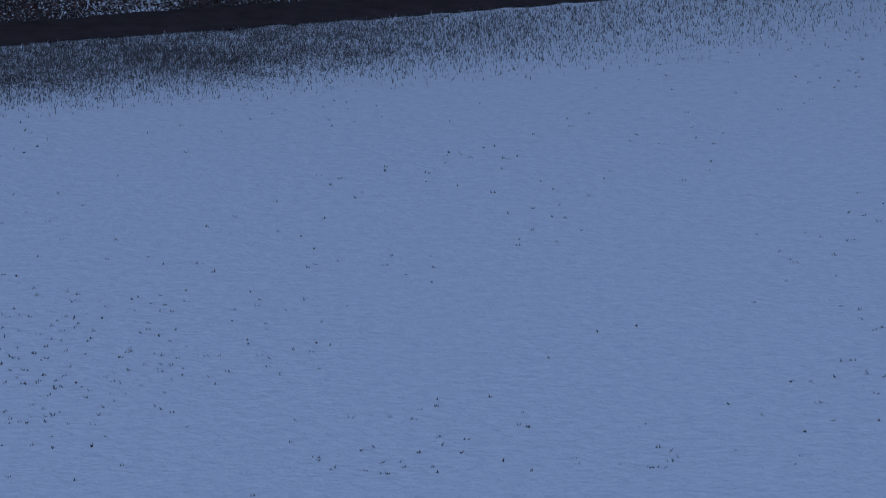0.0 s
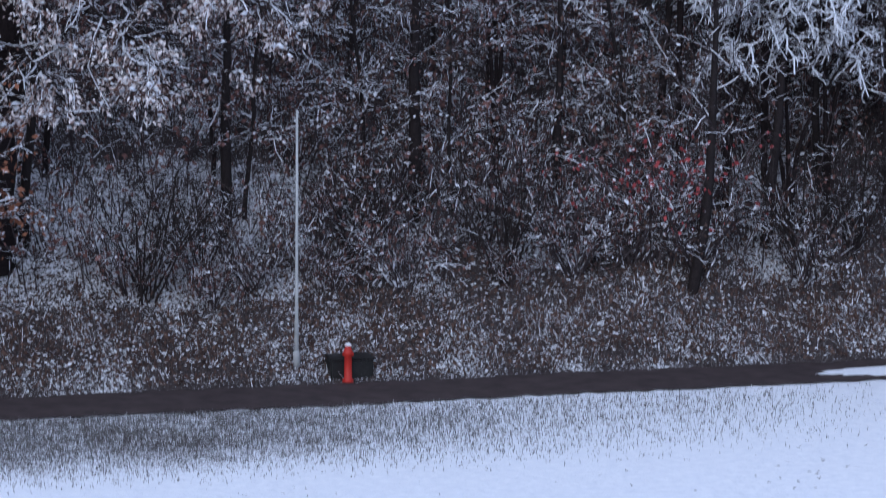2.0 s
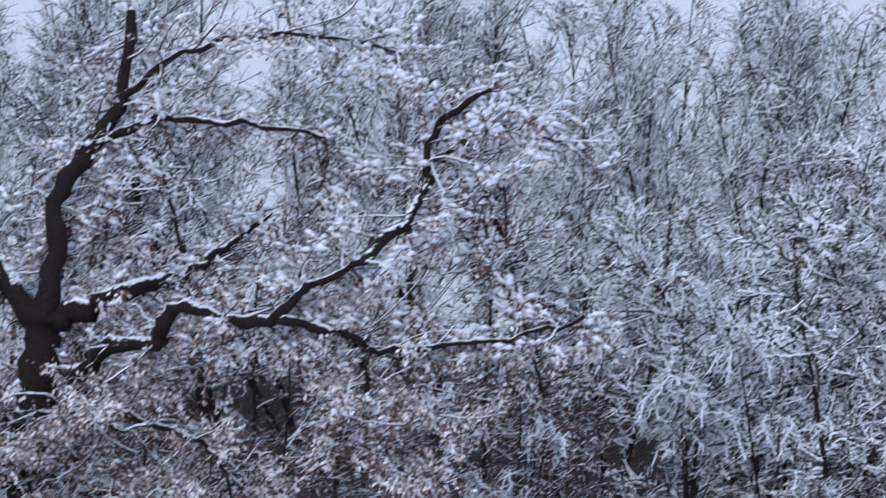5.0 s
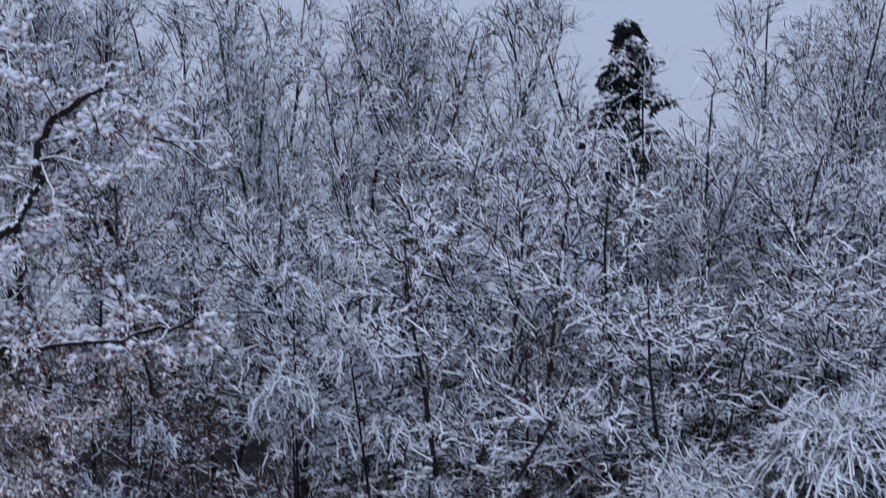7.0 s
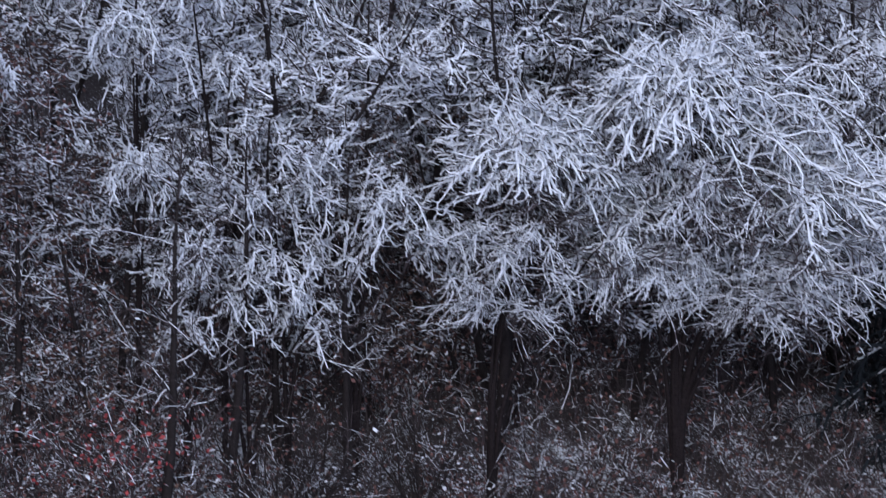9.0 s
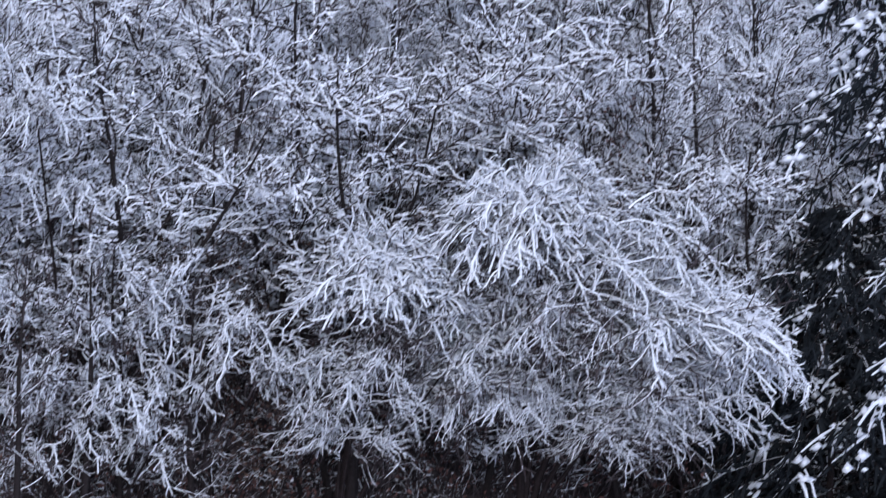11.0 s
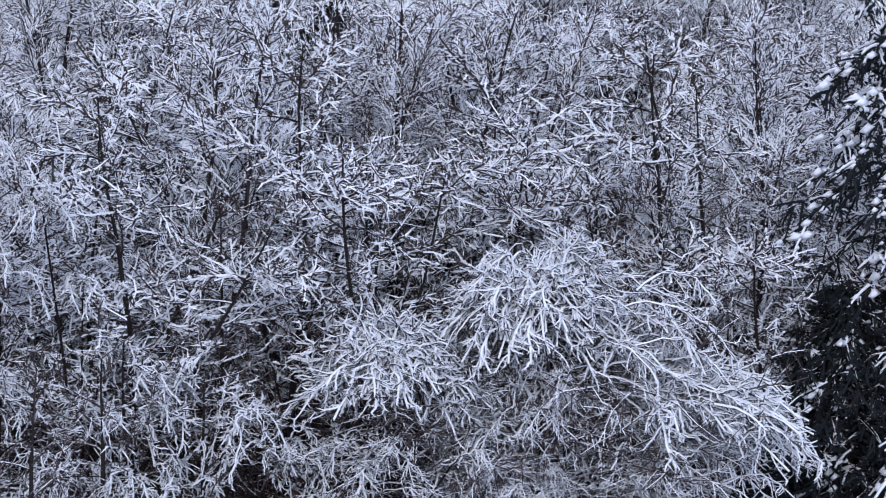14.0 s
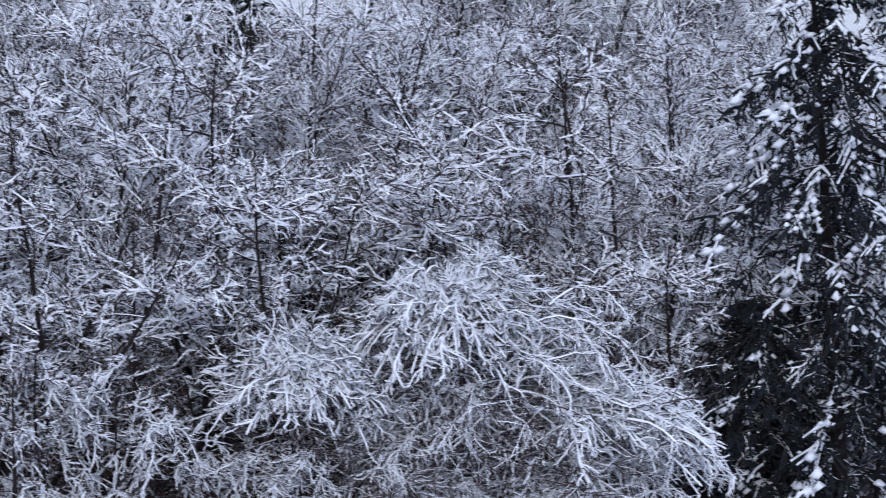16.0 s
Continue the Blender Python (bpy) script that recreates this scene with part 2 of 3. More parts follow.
def clumps(rng, at, size, way=None, stretch=1.6):
    """Small uneven lumps of eight faces."""
    n = len(at)
    base = np.array([(1, 0, 0), (0, 1, 0), (-1, 0, 0), (0, -1, 0), (0, 0, 1), (0, 0, -0.7)], float)
    size = np.asarray(size).reshape(-1, 1, 1)
    v = base[None] * rng.uniform(0.65, 1.35, (n, 6, 1)) * size
    v[..., 2] *= 0.75
    if way is not None:
        w = unit(way)
        v = v + w[:, None, :] * np.sum(v * w[:, None, :], 2, keepdims=True) * (stretch - 1)
    a = rng.uniform(0, 6.28, (n, 1))
    x, y = v[..., 0].copy(), v[..., 1].copy()
    if way is None:
        v[..., 0], v[..., 1] = x * np.cos(a) - y * np.sin(a), x * np.sin(a) + y * np.cos(a)
    v += at[:, None, :]
    f = np.array([(0, 1, 4), (1, 2, 4), (2, 3, 4), (3, 0, 4), (1, 0, 5), (2, 1, 5), (3, 2, 5), (0, 3, 5)])
    return v.reshape(-1, 3), (np.arange(n)[:, None, None] * 6 + f[None]).reshape(-1, 3)


# ---------------------------------------------------------------- ground


def behind(x, y):
    """Metres behind the far edge of the path."""
    return (y - 75.18 - 0.2966 * x) * 0.9587


def height(x, y):
    s = np.maximum(behind(x, y), 0)
    a = np.minimum(s, 24.0)
    z = 0.55 * a + 0.35 * (1 - np.exp(-a / 0.8)) - 0.2 * (1 - np.exp(-a / 4))
    z = z + np.where(s > 24, 0.5 * (1 - np.exp(-np.maximum(s - 24, 0) / 6)), 0)
    return z + np.where(s > 0.3, 0.12 * np.sin(x * 1.3 + y * 0.4) * np.sin(y * 0.9 - x * 0.3), 0)


def ground():
    xs = np.concatenate([[-3000, -900, -300, -120], np.arange(-60, 90.1, 0.8), [150, 300, 900, 3000]])
    ss = np.concatenate([[-3000, -900, -300, -120], np.arange(-80, -3, 2.0), np.arange(-3, 8, 0.25), np.arange(8, 40, 0.8), [50, 90, 200, 700, 3000]])
    gx, gs = np.meshgrid(xs, ss)
    gy = gs / 0.9587 + 75.18 + 0.2966 * gx
    gz = height(gx, gy)
    gz = np.where((gs < -3), gz + 0.008 * np.sin(gx * 0.5) * np.sin(gy * 0.37), gz)
    n, m = len(ss), len(xs)
    v = np.stack([gx, gy, gz], -1).reshape(-1, 3)
    i = (np.arange(n - 1)[:, None] * m + np.arange(m - 1)[None]).ravel()
    q = np.stack([i, i + 1, i + m + 1, i + m], -1)
    me = mesh_of("ground", v, q, [GROUND], True)
    lit = np.interp(gs.ravel(), [-9, -2.7, -2.5, 0, 2.2, 3.0, 24, 40], [0.0, 0.0, 0.1, 0.71, 0.74, 0.70, 0.80, 0.6])
    lit = lit - np.where(((gx.ravel() < -3.0) | (gx.ravel() > 6.5)) & (gs.ravel() > 2.2) & (gs.ravel() < 7), 0.20, 0.0)
    # barer litter under the trees, which also paints in the deep shade there
    lit = lit + np.where((gx.ravel() > 8.5) & (gs.ravel() > 1.5) & (gs.ravel() < 10), 0.22, 0.0)
    # thin snow over the grass beside the path, thinning out towards one end
    gxv, gsv = gx.ravel(), gs.ravel()
    band = np.clip((gsv + 9.0) / 1.8, 0, 1) * (gsv < -2.4) * np.clip((8.0 - gxv) / 13.0, 0, 1)
    lit = np.maximum(lit, band * 0.56)
    a = me.attributes.new("litter", "FLOAT", "POINT")
    a.data.foreach_set("value", lit.astype(np.float32))
    return tagged(new("ground", me), "snow-covered meadow rising into a leaf-strewn wooded slope", "ground", kind="structure")


ground()


def path():
    rng = np.random.default_rng(3)
    xs = np.arange(-60, 90, 0.25)
    rows = []
    for s0, amp in ((-2.52, 0.10), (-1.3, 0.0), (-0.12, 0.10)):
        s = s0 + amp * (np.sin(xs * 0.7) * 0.3 + rng.normal(0, 0.7, len(xs)))
        y = s / 0.9587 + 75.18 + 0.2966 * xs
        rows.append(np.stack([xs, y, np.full_like(xs, 0.03) + (0.03 if amp == 0 else 0) + np.where(s > 0, height(xs, y), 0)], -1))
    v = np.concatenate(rows)
    m = len(xs)
    i = np.concatenate([np.arange(m - 1), np.arange(m - 1) + m])
    tagged(part_of("path", v, np.stack([i, i + 1, i + m + 1, i + m], -1), MUD, smooth=True), "wet dark brown path along the foot of the slope", "path", kind="structure")


path()


def mass(name, geo, mat, parent, label="", smooth=False):
    """A part of very many small pieces."""
    return tagged(part_of(name, *geo, mat, parent, label, smooth), kind="stuff")


def on_ground(x, y, dz=0.0):
    return (x, y, float(height(np.float64(x), np.float64(y))) + dz)


def root(name, place, label, category, group="", turn=0.0):
    ob = new(name)
    ob.matrix_basis = pose(*place, 0, 0, turn)
    return tagged(ob, label, category, group)


# ---------------------------------------------------------------- the oak


def curve_through(points, n):
    """A smooth line through a few points, in n steps."""
    p = np.asarray(points, float)
    p = np.concatenate([[2 * p[0] - p[1]], p, [2 * p[-1] - p[-2]]])
    out = []
    for t in np.linspace(0, len(p) - 3, n + 1):
        i = min(int(t), len(p) - 4)
        f = t - i
        a, b, c, d = p[i:i + 4]
        out.append(0.5 * (2 * b + (c - a) * f + (2 * a - 5 * b + 4 * c - d) * f * f + (3 * b - a - 3 * c + d) * f ** 3))
    return np.array(out)


def crown_drift(p):
    """Where the foliage of the oak lies: flat layers about a metre long, with gaps between."""
    x, y, z = p[:, 0], p[:, 1], p[:, 2]
    return np.sin(1.7 * x + 0.6 * z) * np.sin(3.3 * z - 0.5 * x) + 0.7 * np.sin(2.9 * x - 4.1 * z + 1.3 * y) + 0.4 * np.sin(5.1 * x + 2.3 * y) > -0.12


def oak():
    rng = np.random.default_rng(11)
    bx, by, bz = -9.56, 76.1, 2.0
    ob = root("oak_tree", (bx, by, bz), "large gnarled oak with dark limbs, brown leaves and snow", "tree")
    # across, depth and height of each limb, in metres of the plan; girth at its two ends
    limbs = [
        ([(-9.56, 0, 2.0), (-9.4, 0, 6.0), (-9.2, 0, 9.1), (-9.1, 0, 11.3), (-8.7, 0, 13.9), (-8.63, 0, 14.9)], 0.42, 0.40, 26),
        ([(-8.65, 0, 14.7), (-9.5, 0.3, 15.8), (-10.0, 0.6, 16.3), (-10.6, 1.0, 17.3), (-11.6, 1.4, 18.1), (-13.5, 2, 19.2)], 0.30, 0.12, 22),
        ([(-8.63, 0, 14.6), (-8.37, 0.2, 16.4), (-8.29, 0.3, 17.5), (-7.67, 0.6, 18.55), (-7.05, 0.9, 19.6), (-6.8, 1.2, 21.5)], 0.27, 0.12, 22),
        ([(-8.5, 0, 14.8), (-7.6, -0.2, 15.14), (-6.53, 0.3, 15.55), (-5.8, 1.6, 15.8), (-4.8, 2.6, 16.5), (-3.9, 3.0, 17.2)], 0.26, 0.03, 22),
        ([(-8.66, 0, 13.5), (-7.70, -0.9, 13.77), (-7.17, -1.6, 14.22), (-6.05, -2.2, 14.31), (-5.90, -2.5, 14.77), (-5.42, -2.8, 15.12), (-4.48, -3.1, 14.75), (-3.53, -3.3, 14.79), (-2.82, -3.4, 15.45), (-1.55, -3.5, 15.92)], 0.21, 0.08, 34),
        ([(-3.53, -3.3, 14.79), (-2.65, -3.2, 14.5), (-1.9, -3.0, 14.3), (-1.42, -2.9, 14.1), (-0.1, -2.6, 14.2), (1.57, -2.8, 14.43), (2.71, -3.0, 14.76)], 0.11, 0.035, 24),
        ([(-1.95, -2.3, 14.31), (-1.79, -2.6, 13.3), (-2.16, -2.8, 12.35), (-1.22, -3.0, 11.86), (-0.75, -3.1, 11.5)], 0.06, 0.03, 14),
        ([(-1.75, -3.45, 15.86), (-1.0, -2.6, 16.6), (-0.5, -1.8, 17.4), (-0.44, -1.4, 18.3), (0.0, -1.5, 19.0), (0.9, -1.6, 19.5)], 0.13, 0.05, 18),
        ([(-0.45, -1.3, 17.9), (-0.15, -1.5, 18.15), (0.81, -1.8, 18.6), (2.24, -2.2, 18.35)], 0.07, 0.03, 12),
        ([(-9.0, 0, 12.4), (-7.53, -0.9, 12.92), (-6.34, -1.4, 12.66), (-5.39, -1.8, 12.3), (-4.8, -2.0, 12.0), (-4.52, -2.1, 11.0)], 0.11, 0.03, 18),
        ([(-8.95, 0, 12.2), (-8.27, -0.6, 11.5), (-7.44, -0.9, 11.4), (-7.15, -1.0, 10.7)], 0.07, 0.03, 12),
        ([(-9.3, 0, 10.6), (-10.4, -0.6, 11.2), (-12.0, -1.2, 11.0), (-14.0, -1.8, 10.4)], 0.12, 0.04, 14),
        ([(-7.7, 0.6, 18.5), (-6.2, 0.4, 19.1), (-4.6, 0.0, 19.0), (-2.6, -0.4, 18.6)], 0.11, 0.04, 14),
        ([(-9.2, 0, 10.9), (-7.0, -1.5, 11.2), (-4.6, -2.4, 10.4), (-2.5, -2.9, 9.2)], 0.09, 0.03, 14),
        ([(-9.3, 0, 9.4), (-7.5, -1.0, 9.8), (-5.5, -1.6, 9.0), (-3.8, -2.0, 8.0)], 0.09, 0.03, 14),
        ([(-9.4, 0, 8.0), (-8.0, -1.2, 8.2), (-6.6, -1.8, 7.3), (-5.6, -2.0, 6.2)], 0.08, 0.03, 14),
        ([(-9.4, 0, 8.7), (-10.8, -1.0, 8.8), (-12.5, -1.6, 7.8)], 0.08, 0.03, 12),
        ([(-9.4, 0, 6.9), (-8.6, -1.4, 6.8), (-7.6, -2.0, 5.6)], 0.06, 0.025, 10),
        ([(-8.9, -0.2, 12.5), (-10.0, -1.2, 13.0), (-11.8, -2.0, 12.8)], 0.07, 0.03, 12),
        ([(-8.9, -0.3, 12.2), (-8.6, -1.5, 12.9), (-7.9, -2.4, 12.8), (-6.6, -3.0, 12.5)], 0.07, 0.03, 12),
        ([(-9.0, -0.3, 11.8), (-9.6, -1.6, 12.3), (-10.6, -2.4, 11.9)], 0.06, 0.03, 10),
        ([(-9.2, -0.3, 10.3), (-8.4, -1.6, 10.7), (-7.0, -2.4, 10.4), (-5.8, -2.8, 9.8)], 0.06, 0.03, 12),
        ([(-1.4, -2.4, 14.1), (-0.6, -2.6, 13.2), (-0.4, -2.7, 12.3)], 0.045, 0.02, 8),
        ([(-7.05, 0.9, 19.6), (-5.4, 0.6, 20.6), (-3.2, 0.4, 20.9), (-1.0, 0, 20.4)], 0.09, 0.03, 14),
    ]
    wood, lines, ridge = [], [], []
    for pts, r0, r1, n in limbs:
        p = curve_through(pts, n) - (bx, 0, bz)
        p[1:-1] += rng.normal(0, 0.045, (n - 1, 3))
        r = np.linspace(r0, r1, n + 1) * rng.uniform(0.80, 1.20, n + 1)
        wood.append(tubes(p[None], r[None], 9))
        lines.append((p, r0))
        if len(lines) > 1:
            ridge.append(tubes(p[None] + np.stack([np.zeros(n + 1), np.zeros(n + 1), r * 0.75], 1)[None], (r * 0.42 * rng.uniform(0.05, 1.1, n + 1))[None], 5))
    v, t = join(*wood)
    part_of("trunk", v, t, BARK, ob, "dark furrowed trunk and crooked limbs", smooth=True)
    twigs, snow, leaf = [], list(ridge), []
    for i, (p, r0) in enumerate(lines):
        n_side = max(8, int(len(p) * (2.0 if i else 0.5)))
        a, w, _, _ = spawn(rng, p[None], n_side, 0.12 if i else 0.45, 1.0, 0.95, 0.6)
        if r0 > 0.10:  # the stout limbs carry their shoots on the far side
            w[:, 1] = np.where(rng.random(len(w)) < 0.9, np.abs(w[:, 1]) + 0.35, w[:, 1])
        b = grow(rng, a, w, rng.uniform(0.7, 2.4, len(a)), 7, 0.24, -0.03)
        twigs.append(tubes(b, taper(len(b), 7, 0.026, 0.012), 4, rng))
        lined = b[rng.random(len(b)) < 0.34]
        snow.append(tubes(lined + (0, 0, 0.018), taper(len(lined), 7, 0.026, 0.016), 3, rng))
        a, w, _, _ = spawn(rng, b, 8, 0.2, 1.0, 0.85, 0.45)
        c = grow(rng, a, w, rng.uniform(0.25, 0.8, len(a)), 3, 0.28, -0.05)
        twigs.append(tubes(c, taper(len(c), 3, 0.014, 0.008), 3, rng))
        # leaves hang in tufts from the ends of the twigs
        at = np.concatenate([c[:, 2], c[:, 3], c[rng.random(len(c)) < 0.4][:, 1]])
        drift = crown_drift(at)
        leafy = drift & (rng.random(len(at)) < np.where(at[:, 2] + bz > 15.5, 0.5, np.where(at[:, 2] + bz > 10.5, 1.0, 0.8)))
        at = np.repeat(at[leafy], 9, 0)
        leaf.append(leaves(rng, at + rng.normal(0, 0.075, at.shape), rng.uniform(0.09, 0.155, len(at)), 1.15, 0.21))
        at, run = c[:, 1:].reshape(-1, 3), (c[:, 1:] - c[:, :-1]).reshape(-1, 3)
        high = at[:, 2] + bz > 13.8
        pad = high & (at[:, 0] + bx > -3.0)
        keep = crown_drift(at) & (rng.random(len(at)) < np.where(pad, 0.95, np.where(high, 0.6, 0.3)))
        snow.append(clumps(rng, at[keep] + (0, 0, 0.035), rng.uniform(0.035, np.where(pad[keep], 0.11, np.where(high[keep], 0.10, 0.07))), run[keep], 1.8))
    mass("crown", join(*twigs), OAK_TWIG, ob, "thin twigs lined with snow")
    mass("foliage", join(*leaf), OAK_LEAF, ob, "withered brown leaves frosted with snow")
    mass("snow_load", join(*snow), SNOW, ob, "fresh snow on the branches", smooth=True)


oak()

# ---------------------------------------------------------------- broadleaf trees with snow


STYLES = {
    # limbs on a stem, lowest limb, climb at the start, level spray, bend, reach, twigs on a limb, shoots on a twig, length of the shoots
    "broom": (30, 0.22, 1.7, 0.0, 0.03, 0.33, 8, 6, 0.62),
    "feather": (42, 0.16, 0.70, 0.36, -0.02, 0.28, 10, 6, 0.30),
    "layered": (36, 0.22, 0.48, 0.46, -0.02, 0.32, 10, 6, 0.30),
    "arching": (26, 0.30, 0.50, 0.2, -0.10, 0.36, 9, 6, 0.38),
}


def tree(seed, style, tall, twig_mat, label, leaf_mat=None, dense=1.0, snowy_caps=0.0, stems=1, girth=0.10, shelter=0.55, thick=1.0, low=None):
    """A tree in winter standing on the origin."""
    rng = np.random.default_rng(seed)
    ob = new("tree")
    tagged(ob, label, "tree", "trees of the snowy wood")
    ups = rng.normal(0, 0.08 if stems == 1 else 0.22, (stems, 3)) + (0, 0, 1)
    hs = tall * rng.uniform(0.8, 1.0, stems)
    main = grow(rng, rng.normal(0, 0.15 * (stems > 1), (stems, 3)) * (1, 1, 0) - (0, 0, 0.3), ups, hs, 12, 0.06, 0.03)
    count, lo, climb, flat, pull, reach, nc, nd, ld = STYLES[style]
    a, w, _, at = spawn(rng, main, max(8, int(count * dense / stems ** 0.6)), low or lo, 0.98, 1.0)
    w[:, 2] = 0
    w = unit(w) + (0, 0, climb) * rng.uniform(0.6, 1.4, (len(w), 1))
    b = grow(rng, a, w, tall * reach * (1.15 - at) * rng.uniform(0.5, 1.1, len(a)) + 0.5, 6, 0.15, pull)
    part_of("trunk", *tubes(main, taper(stems, 12, girth, 0.018), 6), STEM, ob, "dark slender stems")
    mass("branch_work", tubes(b, taper(len(b), 6, 0.026 * thick, 0.010), 3, rng), LIMB, ob, "side limbs with snow along the top")
    # what stands high and open bears snow; the sheltered rest stays bare
    a, w, who, _ = spawn(rng, b, nc, 0.12, 1.0, 0.54, flat)
    c = grow(rng, a, w, rng.uniform(0.35, 1.05, len(a)), 2, 0.15 if style == "broom" else 0.40, 0.03)
    luck = rng.uniform(-0.22, 0.22, len(b))
    open_c = c[:, -1, 2] / tall + luck[who] > shelter
    a, w, who, _ = spawn(rng, c, nd, 0.1, 1.0, 0.66, flat * 0.7)
    d = grow(rng, a, w, rng.uniform(0.4, 1.2, len(a)) * ld, 1, 0.12, pull * 1.5)
    open_d = open_c[who]
    bare_d = ~open_d & (rng.random(len(d)) < 0.35)
    rc, rd = taper(len(c), 2, 0.025 * thick, 0.018 * thick), rng.uniform(0.019, 0.033, len(d)) * thick
    for name, mat, kc, kd, k, about in (("crown", twig_mat, open_c, open_d, 1.0, "fine twigs lined with snow"), ("inner_crown", TWIG_BARE, ~open_c, bare_d, 0.65, "bare sheltered twigs")):
        if kc.sum() and kd.sum():
            mass(name, join(tubes(c[kc], rc[kc] * k, 3, rng), spikes(d[kd], rd[kd] * k, rng)), mat, ob, about)
    if snowy_caps:
        tip = c[open_c][:, 1:].reshape(-1, 3)
        run = (c[open_c][:, 1:] - c[open_c][:, :-1]).reshape(-1, 3)
        q = rng.random(len(tip)) < snowy_caps
        mass("snow_load", clumps(rng, tip[q] + (0, 0, 0.025), rng.uniform(0.025, 0.055, q.sum()), run[q], 2.2), SNOW, ob, "soft snow caps", smooth=True)
    if leaf_mat:
        at = d[:, 1:].reshape(-1, 3)
        if leaf_mat is LEAF_RUST:
            at = np.concatenate([at, at + rng.normal(0, 0.1, at.shape)])
        mass("foliage", leaves(rng, at, rng.uniform(0.08, 0.15, len(at)), 0.6, 0.28), leaf_mat, ob, "withered leaves")
    return ob


def put(ob, used, x, y, scale, turn, sink=0.0):
    m = Matrix.LocRotScale(on_ground(x, y, -sink), Euler((0, 0, turn)), (scale, scale, scale))
    if used:
        copy_thing(ob, m)
    else:
        ob.matrix_basis = m


def forest():
    kinds = {
        "ridge": [tree(100 + i, "broom", 12.5, TWIG, "tall bare tree with upright snowy twigs on the ridge", dense=1.15, stems=1 + i % 3, girth=0.10, shelter=0.05, thick=0.66) for i in range(4)],
        "middle": [tree(200 + i, "feather", 12.5, TWIG_WHITE, "young beech with feathered branches under snow", snowy_caps=0.22, shelter=0.16) for i in range(3)]
        + [tree(210 + i, "layered", 11.5, TWIG_WHITE, "broad young tree with level snowy sprays", snowy_caps=0.30, stems=3, shelter=0.24, low=0.4) for i in range(2)]
        + [tree(220, "broom", 12.0, TWIG_WHITE, "slim bare tree thick with snowy twigs", stems=2, shelter=0.2, thick=0.8)],
        "front": [tree(300 + i, "arching", 8.0, TWIG_WHITE, "small tree bent over by its snow load", snowy_caps=0.35, shelter=0.5) for i in range(2)],
        "shade": [tree(400 + i, "layered", 9.0, TWIG_BARE, "dark understorey tree with brown leaves and little snow", LEAF_RED if i else LEAF, dense=0.62, shelter=0.95, girth=0.07, thick=0.8) for i in range(2)],
        "rust": [tree(430, "layered", 8.0, TWIG_BARE, "young beech holding rust-brown leaves beside the oak", LEAF_RUST, dense=0.8, shelter=0.95, girth=0.07, low=0.1)],
    }
    rng = np.random.default_rng(5)
    used = set()

    def plant(kind, x, s, size=None):
        ob = kinds[kind][rng.integers(len(kinds[kind]))]
        y = s / 0.9587 + 75.18 + 0.2966 * x
        scale, turn = size or rng.uniform(0.85, 1.15), rng.uniform(0, 6.28)
        if not -0.18 < x / y < 0.37:
            return
        if s > 15 and size is None and 0.150 < x / y < 0.182:  # a dip in the skyline
            scale = np.interp(s, [16, 18, 22.5, 27], [0.92, 0.80, 0.62, 0.48])
        put(ob, ob.name in used, x, y, scale, turn)
        used.add(ob.name)

    plant("rust", -11.4, 1.6, 1.3)
    plant("rust", -13.0, 4.0, 0.9)
    for s, step, kind in ((27.0, 2.3, "ridge"), (22.5, 2.0, "ridge"), (18.0, 2.7, "ridge"), (14.0, 2.6, "middle"), (10.5, 2.7, "middle"), (7.5, 3.2, "middle")):
        for x in np.arange(-14.5, 37.5, step):
            here = "middle" if s == 18.0 and rng.random() < 0.5 else kind
            dark = s < 9 and 11 < x < 23 or s < 12 and x < rng.uniform(2, 8) or s < 15 and x < rng.uniform(0, 5)
            plant("shade" if dark else here, x + rng.uniform(-0.8, 0.8), s + rng.uniform(-1.2, 1.2))
    # two that stand out: a feathery beech and a round-headed one beside it
    for ob, x, y, k in ((kinds["middle"][0], 17.9, 87.0, 1.18), (kinds["middle"][3], 14.4, 86.0, 1.2), (kinds["middle"][4], 9.2, 86.0, 1.1), (kinds["middle"][3], 24.9, 88.2, 1.05)):
        put(ob, ob.name in used, x, y, k, 0.8)
        used.add(ob.name)
    for q in (0.150, 0.157, 0.164, 0.171, 0.178):  # these close the dip below the skyline
        x = q * 95.5
        plant("ridge", x, (95.5 - 75.18 - 0.2966 * x) * 0.9587 - 0.4, rng.uniform(1.0, 1.06))
    for x, s in ((13.0, 9.4), (15.6, 10.2), (16.9, 12.4)):
        plant("middle", x, s)
    for x, s, k in ((22.6, 7.6, 0.98), (24.6, 8.6, 1.0), (26.4, 10.0, 1.05)):
        put(kinds["middle"][1], kinds["middle"][1].name in used, x, s / 0.9587 + 75.18 + 0.2966 * x, k, x)
        used.add(kinds["middle"][1].name)
    for x in (8.8, 21.5, 23.6, 30.5, 33.0):
        plant("front", x, 6.0 + rng.uniform(-0.9, 0.9))
    for x in np.arange(-4.5, 7, 2.3):
        plant("shade", x + rng.uniform(-0.8, 0.8), 5.6 + rng.uniform(-1.0, 1.0))


forest()

# ---------------------------------------------------------------- weeping beeches in front of the wood


def weeping(name, place, domes, label, seed, group=""):
    """A small tree whose snow-laden shoots arch over and hang. domes: core, half width, rise, droop, number of shoots, thickness, way or None."""
    rng = np.random.default_rng(seed)
    ob = root(name, place, label, "tree", group)
    org = np.array(place)
    white, inner = [], []
    for core, wide, rise, droop, count, thick, heading in domes:
        at = np.array(core) - org
        p = curve_through([(0, 0, -0.2), (0.2 * at[0], 0.3, at[2] * 0.5), tuple(at)], 10)
